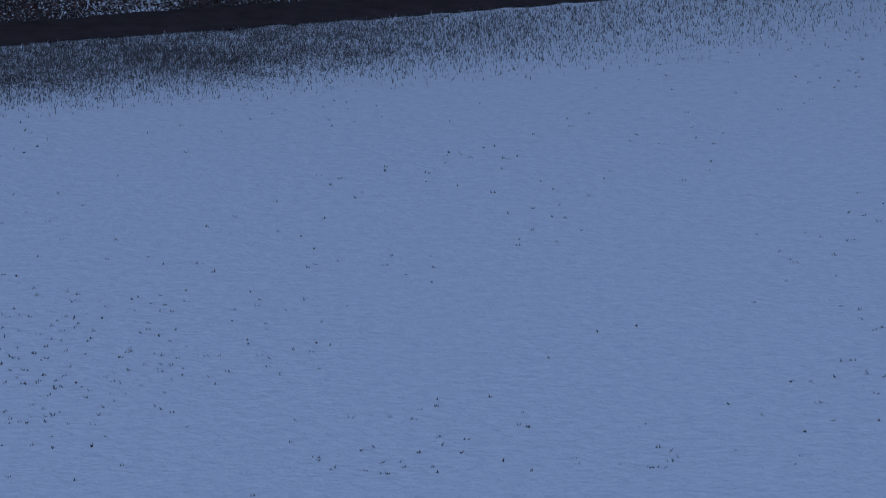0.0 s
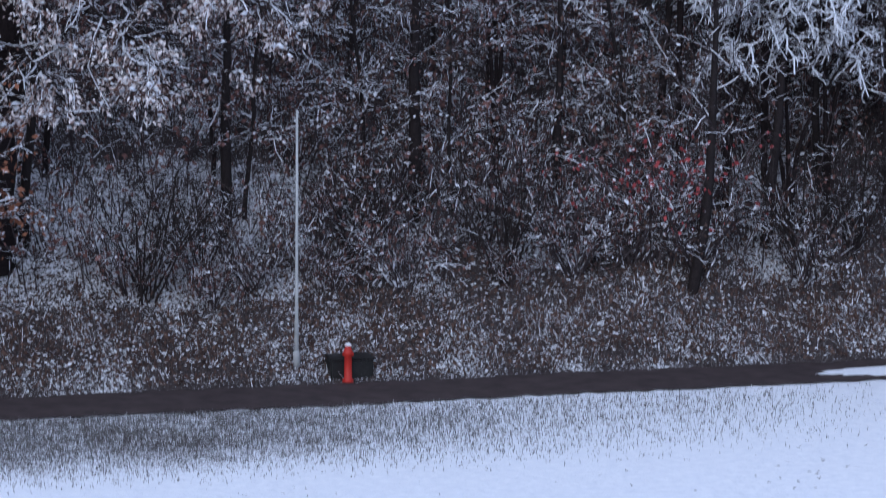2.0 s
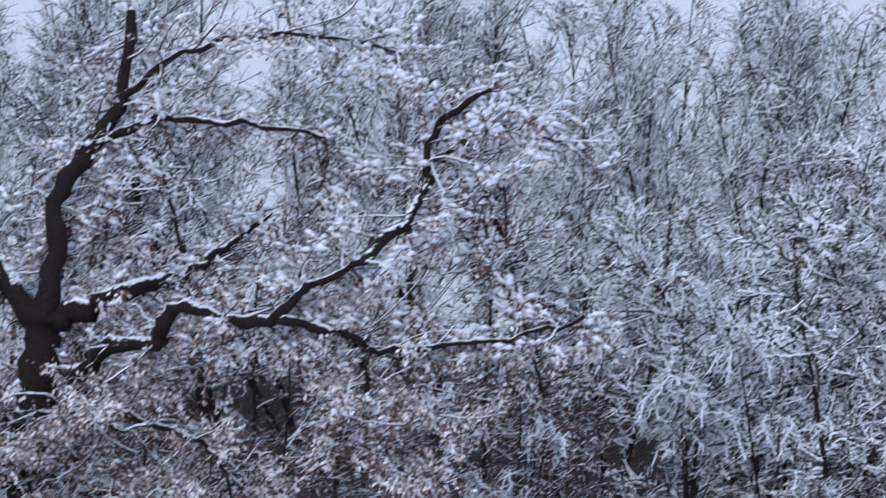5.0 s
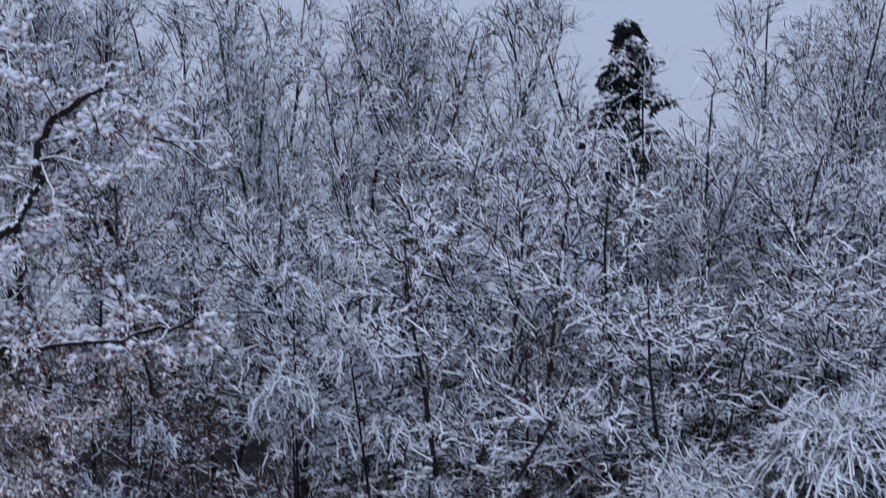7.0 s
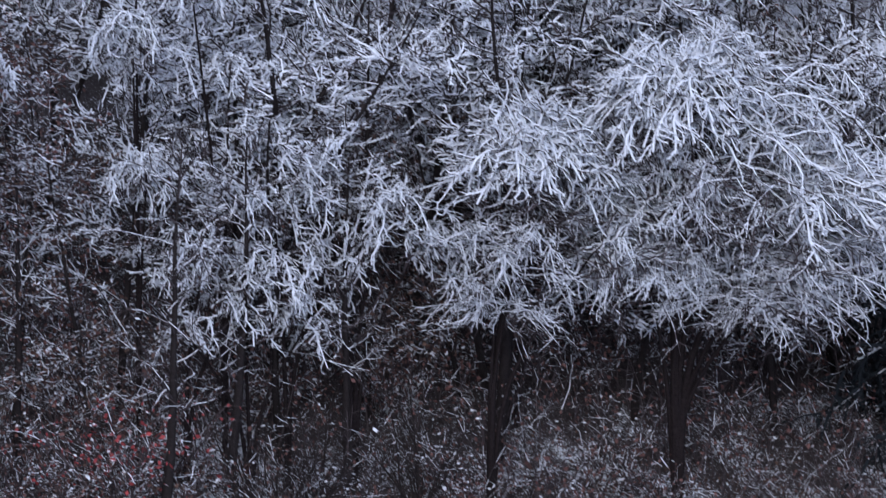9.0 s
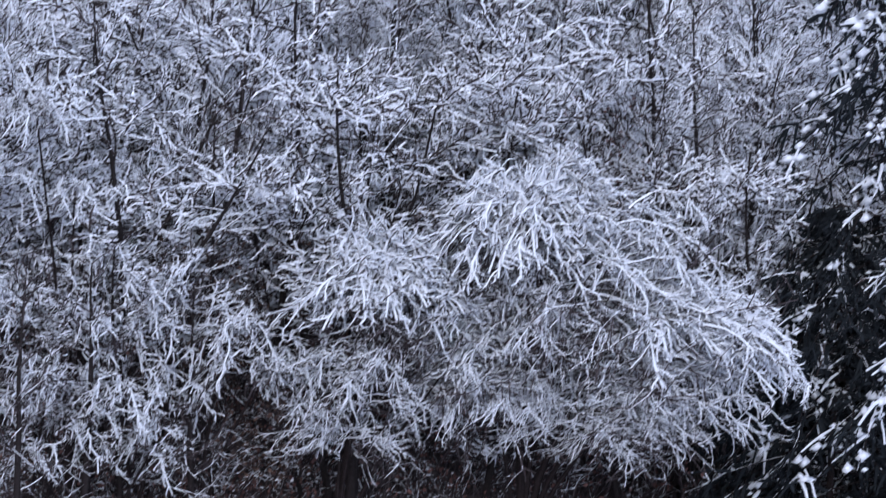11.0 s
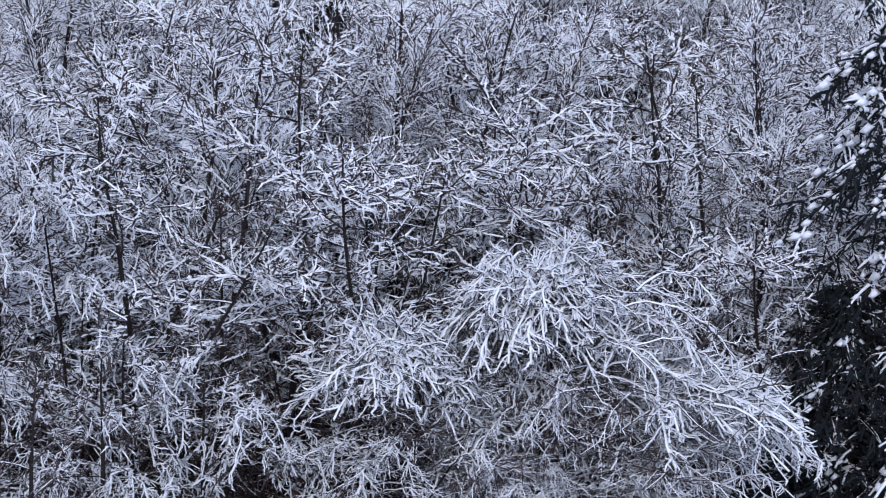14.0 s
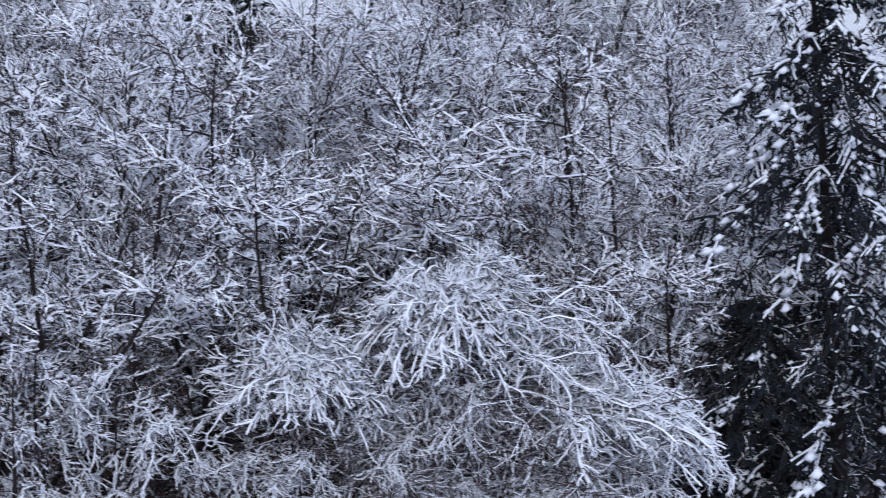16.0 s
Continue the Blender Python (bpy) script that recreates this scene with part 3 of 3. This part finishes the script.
        part_of("stem", *tubes(p[None], np.linspace(0.05 + 0.025 * wide, 0.02, 11)[None], 6), BARK, ob, smooth=True)
        az = rng.uniform(0, 2 * math.pi, count) if heading is None else heading + rng.normal(0, 0.6, count)
        far = wide * np.sqrt(rng.uniform(0.10, 1.1, count))
        up = rise * np.sqrt(np.maximum(1.15 - (far / wide) ** 2, 0.12)) * rng.uniform(0.75, 1.1, count)
        s = np.linspace(0, 1, 9)[None, :]
        u, z = far[:, None] * s, up[:, None] * (2.6 * s - 1.6 * s * s) - (droop * (far / wide) * (1.0 if heading is None else rng.uniform(0.5, 1.4, count)))[:, None] * s ** 2.5
        b = np.stack([np.cos(az)[:, None] * u, np.sin(az)[:, None] * u, z], -1)
        b = at + rng.normal(0, 0.14 if thick > 0.9 else 0.12 + 0.2 * wide, (count, 1, 3)) * (1, 1, 0.6 if heading is None else 1.2) + b + np.cumsum(rng.normal(0, 0.05, b.shape), 1)
        white.append(tubes(b, taper(count, 8, 0.036 * thick, 0.026 * thick) * rng.uniform(0.8, 1.2, (count, 9)), 5, rng))
        a, w, _, _ = spawn(rng, b, 12, 0.28, 1.0, 0.60)
        w[:, 2] -= 0.12
        size = min(1.0, wide / 1.6)
        c = grow(rng, a, w, rng.uniform(0.2, 0.85, len(a)) * size, 4, 0.27, -0.11)
        white.append(tubes(c, taper(len(c), 4, 0.029 * thick, 0.020 * thick) * rng.uniform(0.75, 1.25, (len(c), 5)), 3, rng))
        a, w, _, _ = spawn(rng, c, 4, 0.15, 1.0, 0.70)
        d = grow(rng, a, w, rng.uniform(0.10, 0.32, len(a)) * size, 1, 0.2, -0.06)
        white.append(spikes(d, 0.028 * thick, rng))
        # thin dark twigs fill the inside, under the snowy shell
        k = count // 2
        az = rng.uniform(0, 2 * math.pi, k)
        g = grow(rng, at + rng.normal(0, 0.35, (k, 3)) * wide * 0.6 - (0, 0, 0.3 * rise), np.stack([np.cos(az), np.sin(az), rng.uniform(-0.6, 0.3, k)], 1), wide * rng.uniform(0.4, 0.9, k), 5, 0.15, -0.06)
        a, w, _, _ = spawn(rng, g, 8, 0.2, 1.0, 0.8)
        h = grow(rng, a, w, rng.uniform(0.3, 0.9, len(a)) * size, 2, 0.2, -0.06)
        inner += [tubes(g, taper(k, 5, 0.026, 0.013), 4, rng), tubes(h, taper(len(h), 2, 0.017, 0.010), 3, rng)]
    mass("crown", join(*white), SNOW_TWIG, ob, "arching shoots thick with snow", smooth=True)
    mass("inner_crown", join(*inner), TWIG_BARE, ob, "thin inner twigs")


weeping("weeping_beech", on_ground(13.5, 82.0), [
    ((14.35, 81.8, 9.75), 1.95, 1.55, 0.9, 95, 1.14, None),
    ((16.0, 81.6, 8.35), 1.5, 0.35, 0.3, 34, 0.8, 0.3),
    ((14.0, 81.6, 8.0), 1.6, 0.4, 0.35, 24, 0.7, None),
    ((13.6, 82.0, 7.0), 1.7, 0.4, 0.3, 16, 0.5, None),
], "small beech with a rounded crown of hanging snowy shoots", 21)
weeping("weeping_beech", on_ground(18.2, 83.3), [
    ((17.75, 82.0, 11.05), 2.15, 1.75, 1.3, 120, 1.14, None),
    ((18.5, 82.0, 12.0), 1.35, 0.95, 0.2, 20, 1.05, 0.0),
    ((19.2, 82.0, 10.2), 2.5, 1.0, 1.3, 60, 0.9, -0.2),
    ((20.3, 81.9, 9.35), 4.0, 0.95, 1.3, 115, 1.14, 0.0),
    ((20.2, 81.9, 8.1), 2.9, 0.6, 1.0, 50, 0.65, -0.1),
    ((18.0, 81.8, 9.3), 2.3, 0.8, 1.1, 50, 0.5, None),
    ((17.2, 82.2, 7.7), 2.2, 0.5, 0.7, 34, 0.45, None),
    ((19.8, 82.0, 7.0), 2.2, 0.4, 0.6, 30, 0.45, None),
], "wide beech with snowy shoots sweeping down to one side", 22)

# slim trees bowed over, each with a few tufts of hanging snowy shoots
for i, (x, y, tufts) in enumerate([
    (5.4, 82.4, [((5.2, 82.0, 12.9), 26, 1.0), ((5.25, 82.0, 15.7), 14, 0.5), ((5.5, 81.6, 9.9), 24, 0.75)]),
    (7.4, 82.6, [((7.4, 82.0, 12.2), 12, 0.6), ((7.8, 82.0, 10.9), 12, 0.5), ((6.5, 82.0, 14.3), 14, 0.8)]),
    (1.2, 81.4, [((1.0, 81.0, 10.6), 26, 0.8), ((2.1, 81.0, 12.2), 10, 0.6), ((-0.6, 81.0, 13.0), 10, 0.6)]),
    (10.4, 82.6, [((10.9, 82.0, 9.1), 16, 1.1), ((9.5, 82.0, 9.8), 12, 0.9), ((11.8, 82.0, 8.3), 14, 0.9)]),
    (6.4, 81.6, [((6.8, 81.2, 8.2), 14, 0.8), ((8.0, 81.4, 7.7), 14, 0.8)]),
    (8.8, 82.2, [((8.4, 81.8, 9.2), 12, 0.9), ((9.6, 81.8, 7.7), 9, 0.9)]),
    (7.9, 81.6, [((7.6, 81.3, 7.0), 10, 0.9), ((9.2, 81.6, 6.5), 9, 0.9), ((6.3, 81.0, 6.4), 7, 0.7)]),
]):
    weeping("tree", on_ground(x, y), [(core, r, 0.5 * r, 1.1 * r, n, 0.72, None) for core, n, r in tufts], "slim tree with tufts of drooping snow-laden shoots", 700 + i, "bowed trees at the edge of the wood")

# ---------------------------------------------------------------- spruces


def spruce(name, place, tall, wide, label, seed, whorls=34, start=0.06, snow=1.0, cone=0.6):
    rng = np.random.default_rng(seed)
    ob = root(name, place, label, "tree")
    main = grow(rng, np.array([(0, 0, -0.3)]), np.array([(0, 0, 1.0)]), np.array([tall * 0.97 + 0.3]), 14, 0.01, 0.05)
    part_of("trunk", *tubes(main, taper(1, 14, tall * 0.013, 0.02), 8), BARK, ob, "straight dark trunk")
    zs = np.repeat(np.linspace(start * tall, tall * 0.985, whorls), 6) + rng.normal(0, 0.12, whorls * 6)
    zs = np.clip(zs, 0.3, tall * 0.99)
    n = len(zs)
    az = rng.uniform(0, 6.28, n)
    ln = (wide * (1 - zs / tall) ** cone + 0.2) * rng.uniform(0.75, 1.15, n)
    st = np.stack([np.zeros(n), np.zeros(n), zs], 1)
    b = grow(rng, st, np.stack([np.cos(az), np.sin(az), rng.uniform(-0.25, 0.15, n)], 1), ln, 9, 0.10, -0.11)
    b[:, -3:, 2] += np.array([0.0, 0.01, 0.04]) * ln[:, None]
    wood = [tubes(b, taper(n, 9, 0.03, 0.012), 4, rng)]
    a, w, who, far = spawn(rng, b, 12, 0.06, 1.0, 0.75, 0.2)
    w[:, 2] -= 0.35
    c = grow(rng, a, w, (0.18 * ln[who] + 0.15) * rng.uniform(0.6, 1.2, len(a)), 3, 0.1, -0.14)
    need = [tubes(c, taper(len(c), 3, 0.05, 0.02), 3, rng)]
    at = c[:, 1:].reshape(-1, 3)
    for _ in range(2):
        need.append(leaves(rng, at + rng.normal(0, 0.03, at.shape), rng.uniform(0.16, 0.32, len(at)), 0.9, 0.15))
    mass("branch_work", join(*wood), BARK, ob, "drooping boughs")
    mass("foliage", join(*need), NEEDLE, ob, "dark green needles hanging in fringes")
    # heavy pads of snow lie on the outer parts of the boughs
    k = rng.random(n) < snow * (0.32 + 0.50 * zs / tall)
    m = int(k.sum())
    outer, run = b[k][:, 4:].reshape(-1, 3), (b[k][:, 4:] - b[k][:, 3:-1]).reshape(-1, 3)
    swell = np.repeat(0.6 + 0.12 * ln[k], 6)
    pads = []
    for _ in range(3):
        q = rng.random(len(outer)) < 0.6
        pads.append(clumps(rng, outer[q] + rng.normal(0, 0.16, (q.sum(), 3)) * (1, 1, 0.35) + (0, 0, 0.05), rng.uniform(0.06, 0.15, q.sum()) * np.minimum(swell[q], 1.2), run[q], 1.6))
    # and spread like fingers over the side sprays of the same boughs
    load = k[who] & (far > 0.34) & (rng.random(len(who)) < 0.6)
    e = c[load] + (0, 0, 0.05)
    pads.append(tubes(e, taper(len(e), 3, 0.055, 0.030) * rng.uniform(0.5, 1.25, (len(e), 4)), 4, rng))
    e, w = e[:, :3].reshape(-1, 3), (e[:, 1:] - e[:, :-1]).reshape(-1, 3)
    q = rng.random(len(e)) < 0.5
    pads.append(clumps(rng, e[q] + rng.normal(0, 0.06, (q.sum(), 3)), rng.uniform(0.04, 0.10, q.sum()), w[q], 1.5))
    e, w = c[:, 1:3].reshape(-1, 3), (c[:, 2:4] - c[:, 1:3]).reshape(-1, 3)
    q = rng.random(len(e)) < 0.05 * snow
    pads.append(clumps(rng, e[q] + (0, 0, 0.04), rng.uniform(0.03, 0.08, q.sum()), w[q], 1.8))
    mass("snow_load", join(*pads), SNOW, ob, "heavy pads of snow", smooth=True)


spruce("spruce", on_ground(28.8, 85.9), 22.5, 6.5, "tall dark spruce with boughs weighed down by snow", 31, 40)
spruce("spruce", on_ground(16.6, 104.0), 11.1, 2.9, "distant narrow spruce rising above the bare wood", 32, 26, snow=0.6, cone=0.65)
# the third is added: its dark body stands in for the hollow's deep shade
spruce("spruce", on_ground(26.6, 86.2), 10.2, 5.0, "added dark spruce with hardly any snow, filling the shaded hollow beside the tall one", 33, 26, snow=0.04, cone=0.45)

# ---------------------------------------------------------------- trunks and shrubs along the foot of the slope


def plain_trunk(x, y, tall, lean, girth, seed):
    rng = np.random.default_rng(seed)
    ob = root("tree", on_ground(x, y), "slender dark trunk with a few snow-dusted twigs", "tree", "trees at the foot of the slope")
    main = grow(rng, np.array([(0, 0, -0.3)]), np.array([(*lean, 1.0)]), np.array([tall]), 14, 0.035, 0.02)
    part_of("trunk", *tubes(main, taper(1, 14, girth, 0.015), 8), STEM, ob, smooth=True)
    a, w, _, _ = spawn(rng, main, 26, 0.35, 1.0, 0.8, 0.2)
    b = grow(rng, a, w, rng.uniform(0.8, 2.2, 26), 6, 0.15, 0.0)
    a, w, _, _ = spawn(rng, b, 8, 0.2, 1.0, 0.8)
    c = grow(rng, a, w, rng.uniform(0.3, 0.9, len(a)), 3, 0.2, -0.03)
    mass("crown", join(tubes(b, taper(26, 6, 0.022, 0.010), 4, rng), tubes(c, taper(len(c), 3, 0.013, 0.008), 3, rng)), TWIG_BARE, ob, "twigs with a little snow")


for i, (x, y, tall, lx, g) in enumerate([(5.5, 78.9, 9.5, 0.12, 0.14), (7.3, 81.0, 9.0, 0.10, 0.15), (-0.65, 79.9, 10.0, 0.03, 0.17), (-9.05, 76.9, 8.5, 0.04, 0.13), (-4.8, 78.6, 9.0, 0.05, 0.14), (-12.6, 77.0, 10.0, -0.03, 0.2), (10.2, 82.3, 8.0, 0.0, 0.12), (2.6, 81.4, 8.5, -0.05, 0.11),
        (14.0, 84.2, 12.6, 0.02, 0.17), (10.4, 84.0, 11.2, 0.03, 0.12), (23.6, 90.0, 13.0, 0.05, 0.15)]):
    plain_trunk(x, y, tall, (lx, 0.0), g, 500 + i)


def shrub(seed, stems, tall, mat, label, leaf_mat=None, fan=0.5):
    rng = np.random.default_rng(seed)
    ob = tagged(new("shrub"), label, "shrub", "shrubs along the bank")
    az = rng.uniform(0, 6.28, stems)
    w = np.stack([np.cos(az) * fan, np.sin(az) * fan, rng.uniform(0.7, 1.1, stems)], 1)
    a = grow(rng, rng.normal(0, 0.12, (stems, 3)) * (1, 1, 0) - (0, 0, 0.1), w, tall * rng.uniform(0.6, 1.1, stems), 6, 0.08, 0.03)
    s, w, _, _ = spawn(rng, a, 7, 0.3, 1.0, 0.7)
    b = grow(rng, s, w, rng.uniform(0.3, 0.9, len(s)) * tall / 2.5, 3, 0.18, 0.0)
    s, w, _, _ = spawn(rng, b, 3, 0.3, 1.0, 0.7)
    c = grow(rng, s, w, rng.uniform(0.12, 0.4, len(s)), 1, 0.2, 0.0)
    mass("crown", join(tubes(a, taper(stems, 6, 0.028, 0.012), 4, rng), tubes(b, taper(len(b), 3, 0.014, 0.008), 3, rng), spikes(c, 0.010, rng)), mat, ob, "thin stems")
    if leaf_mat:
        at = np.concatenate([b[:, 1:].reshape(-1, 3), c[:, 1:].reshape(-1, 3)])
        mass("foliage", leaves(rng, at, rng.uniform(0.06, 0.12, len(at))), leaf_mat, ob, "withered leaves")
    return ob


def shrubs():
    rng = np.random.default_rng(8)
    hazel = [shrub(600 + i, 15, 3.6, TWIG_DARK, "bare many-stemmed hazel on the bank") for i in range(2)]
    leafy = [shrub(610 + i, 14, 2.4, TWIG_BARE, "low brown-leaved shrub dusted with snow", LEAF_RED if i else LEAF, 0.8) for i in range(3)]
    used = set()

    def plant(ob, x, s, k):
        put(ob, ob.name in used, x, s / 0.9587 + 75.18 + 0.2966 * x, k, rng.uniform(0, 6.28))
        used.add(ob.name)

    for i, (x, s) in enumerate([(-6.4, 2.4), (8.2, 2.5), (1.4, 2.4), (9.3, 2.9), (-5.2, 3.0), (-11.0, 2.6), (-1.9, 3.4), (11.8, 3.0)]):
        plant(hazel[i % 2], x, s, rng.uniform(0.8, 1.1))
    crimson = shrub(620, 12, 2.6, TWIG_BARE, "tall shrub with dark red leaves on the bank", LEAF_CRIMSON, 0.6)
    plant(crimson, 4.9, 3.0, 1.3)
    for x in np.arange(-14, 34, 1.5):
        for s in (2.6, 4.3, 6.4):
            if (x < -3.5 or x > 5.5) and rng.random() < 0.6 or x > 12 and s > 4:
                continue
            plant(leafy[rng.integers(3)], x + rng.uniform(-0.6, 0.6), s + rng.uniform(-0.5, 0.5), rng.uniform(0.6, 1.2))


shrubs()

# ---------------------------------------------------------------- things beside the path


def lathe(profile, n=20):
    bm = bmesh.new()
    rings = []
    for r, z in profile:
        rings.append([bm.verts.new((r * math.cos(2 * math.pi * i / n), r * math.sin(2 * math.pi * i / n), z)) for i in range(n)])
    for a, b in zip(rings, rings[1:]):
        for i in range(n):
            bm.faces.new((a[i], a[(i + 1) % n], b[(i + 1) % n], b[i]))
    bm.faces.new(list(reversed(rings[0])))
    bm.faces.new(rings[-1])
    for f in bm.faces:
        f.smooth = True
    return bm


def box(sx, sy, sz, bevel=0.01, z0=0.0):
    bm = bmesh.new()
    bmesh.ops.create_cube(bm, size=1.0, matrix=Matrix.Translation((0, 0, z0 + sz / 2)) @ Matrix.Diagonal((sx, sy, sz, 1)))
    bmesh.ops.bevel(bm, geom=bm.edges[:], offset=bevel, segments=2, affect="EDGES")
    return bm


def pole():
    ob = root("lamp_post", on_ground(-3.06, 74.75, -0.05), "slender galvanised lamp post beside the path", "lamp post")
    part("shaft", lathe([(0.044, 0), (0.044, 1.0), (0.037, 1.05), (0.026, 5.45), (0.005, 5.47)], 14), METAL, ob, "grey steel shaft")
    part("base_sleeve", lathe([(0.07, 0), (0.07, 0.32), (0.05, 0.38)], 14), METAL, ob)


def hydrant():
    ob = root("hydrant", on_ground(-1.97, 74.52, 0.02), "red pillar hydrant standing before a black box", "hydrant")
    part("barrel", lathe([(0.12, 0), (0.12, 0.06), (0.085, 0.09), (0.08, 0.56), (0.10, 0.58), (0.10, 0.66), (0.075, 0.70), (0.06, 0.78), (0.02, 0.82)], 18), RED, ob, "red enamelled barrel")
    for sx in (-1, 1):
        o = part("outlet", lathe([(0.035, 0.0), (0.035, 0.09), (0.042, 0.09), (0.042, 0.115)], 12), RED, ob)
        o.matrix_basis = pose(0, 0, 0.60, 0, 90 * sx, 0)
    o = part("snow_cap", lathe([(0.075, 0.0), (0.075, 0.02), (0.05, 0.05), (0.01, 0.065)], 12), SNOW, ob, "small cap of snow")
    o.matrix_basis = pose(0, 0, 0.78)


def bin_box():
    ob = root("grit_box", on_ground(-1.95, 74.92, -0.12), "low black box in the bank behind the hydrant", "box", turn=16.5)
    part("body", box(0.92, 0.5, 0.40, 0.03), BLACK, ob)
    o = part("lid", box(0.97, 0.55, 0.06, 0.02), BLACK, ob)
    o.matrix_basis = pose(0, 0, 0.405, 4, 0, 0)


pole()
hydrant()
bin_box()


def snow_patch():
    rng = np.random.default_rng(14)
    n = 40
    a = np.linspace(0, 2 * math.pi, n, endpoint=False)
    v = [(0, 0, 0.09)]
    for k in (0.6, 1.0):
        r = rng.uniform(0.9, 1.1, n) * k
        v += [(2.9 * math.cos(t) * q, 0.6 * math.sin(t) * q, 0.075 if k < 1 else 0.035) for t, q in zip(a, r)]
    tris = [(0, 1 + i, 1 + (i + 1) % n) for i in range(n)]
    for i in range(n):
        j = (i + 1) % n
        tris += [(1 + i, 1 + n + i, 1 + n + j), (1 + i, 1 + n + j, 1 + j)]
    ob = part_of("snow_patch", v, tris, SNOW, smooth=True)
    ob.matrix_basis = pose(10.4, 76.6, 0.0, 0, 0, 15)
    tagged(ob, "flat patch of snow lying on the dark path", "snow patch")


snow_patch()

# ---------------------------------------------------------------- grass, weeds and litter


def blades(rng, at, tall, wide, lean=0.25):
    n = len(at)
    az = rng.uniform(0, 6.28, n)
    s = np.stack([np.cos(az), np.sin(az), np.zeros(n)], 1) * np.asarray(wide).reshape(-1, 1)
    tip = at + np.concatenate([rng.normal(0, lean, (n, 2)), np.ones((n, 1))], 1) * np.asarray(tall).reshape(-1, 1)
    return np.stack([at - s, at + s, tip], 1).reshape(-1, 3), np.arange(n * 3).reshape(-1, 3)


def meadow():
    rng = np.random.default_rng(9)
    n = 110000
    x, s = rng.uniform(-12, 9, n), -2.5 - rng.gamma(1.9, 1.6, n)
    keep = rng.random(n) < np.clip((9.0 - x) / 15.0, 0.03, 1) * np.clip((s + 9.6) / 2.2, 0.004, 1)
    keep &= rng.random(n) < 0.65
    x, s = x[keep], s[keep]
    y = s / 0.9587 + 75.18 + 0.2966 * x
    at = np.stack([x, y, np.zeros(len(x))], 1)
    tagged(part_of("grass", *blades(rng, at, rng.uniform(0.04, 0.12, len(x)), rng.uniform(0.005, 0.011, len(x))), GRASS), "withered grass poking through thin snow beside the path", "grass", kind="stuff")
    n = 1500
    x, y = rng.uniform(-10, 10, n), 42 + 28 * rng.random(n) ** 1.5
    keep = noise_field(x, y) > rng.uniform(-0.7, 1.6, n)
    # a denser scatter on one side of the meadow
    x, y = np.concatenate([x[keep], rng.normal(-6.0, 1.3, 150)]), np.concatenate([y[keep], rng.normal(46.8, 2.3, 150)])
    k = 4
    at = np.repeat(np.stack([x, y, np.zeros(len(x))], 1), k, 0) + rng.normal(0, 0.02, (len(x) * k, 3)) * (1, 1, 0)
    tagged(part_of("weeds", *blades(rng, at, rng.uniform(0.01, 0.055, len(at)), rng.uniform(0.005, 0.012, len(at)), 0.5), TWIG_DARK), "scattered dark weed tips poking out of the snow", "weeds", kind="stuff")


def undergrowth():
    rng = np.random.default_rng(12)
    n = 3400
    x, s = rng.uniform(-10, 24, n), 2.6 + 14 * rng.random(n) ** 1.2
    thin = (rng.random(n) < 0.5) & ((x < -3.5) | (x > 5.8)) & (s < 7)  # the snow shows through at both ends
    x, s = x[~thin], s[~thin]
    n = len(x)
    y = s / 0.9587 + 75.18 + 0.2966 * x
    at = np.stack([x, y, height(x, y)], 1)
    a = grow(rng, at, rng.normal(0, 0.35, (n, 3)) + (0, 0, 1), rng.uniform(0.7, 2.6, n), 3, 0.16, 0.02)
    b, w, _, _ = spawn(rng, a, 6, 0.2, 1.0, 0.8)
    c = grow(rng, b, w, rng.uniform(0.25, 0.8, len(b)), 1, 0.2)
    tagged(part_of("undergrowth", *join(tubes(a, taper(n, 3, 0.020, 0.009), 3, rng), spikes(c, 0.014, rng)), TWIG_BARE), "thicket of thin bare saplings on the wooded slope", "undergrowth", kind="stuff")
    tip = c[rng.random(len(c)) < 0.75][:, 1]
    tip = np.concatenate([tip, tip + rng.normal(0, 0.08, tip.shape)])
    tagged(part_of("withered_leaves", *leaves(rng, tip, rng.uniform(0.08, 0.16, len(tip)), 0.5, 0.3), LEAF_RED), "withered purple-brown leaves on the undergrowth", "leaves", kind="stuff")


def noise_field(x, y):
    return np.sin(x * 0.55 + 1.0) * np.sin(y * 0.35) + 0.5 * np.sin(x * 1.4 - y * 0.8)


def litter():
    rng = np.random.default_rng(10)
    n = 46000
    x, s = rng.uniform(-13, 22, n), rng.gamma(1.4, 1.4, n) + 0.05
    y = s / 0.9587 + 75.18 + 0.2966 * x
    at = np.stack([x, y, height(x, y) + 0.02], 1)
    tagged(part_of("leaf_litter", *leaves(rng, at, rng.uniform(0.05, 0.11, n), -0.4), LEAF), "fallen brown leaves and dead stalks dusted with snow", "leaf litter", kind="stuff")
    n = 3200
    x, s = rng.uniform(-16, 34, n), rng.uniform(-0.15, 2.6, n)
    y = s / 0.9587 + 75.18 + 0.2966 * x
    at = np.stack([x, y, height(x, y)], 1)
    tagged(part_of("dead_stalks", *blades(rng, at, rng.uniform(0.10, 0.32, n), rng.uniform(0.007, 0.015, n), 0.4), GRASS), "dead stalks and grass on the bank", "grass", kind="stuff")


meadow()
undergrowth()
litter()
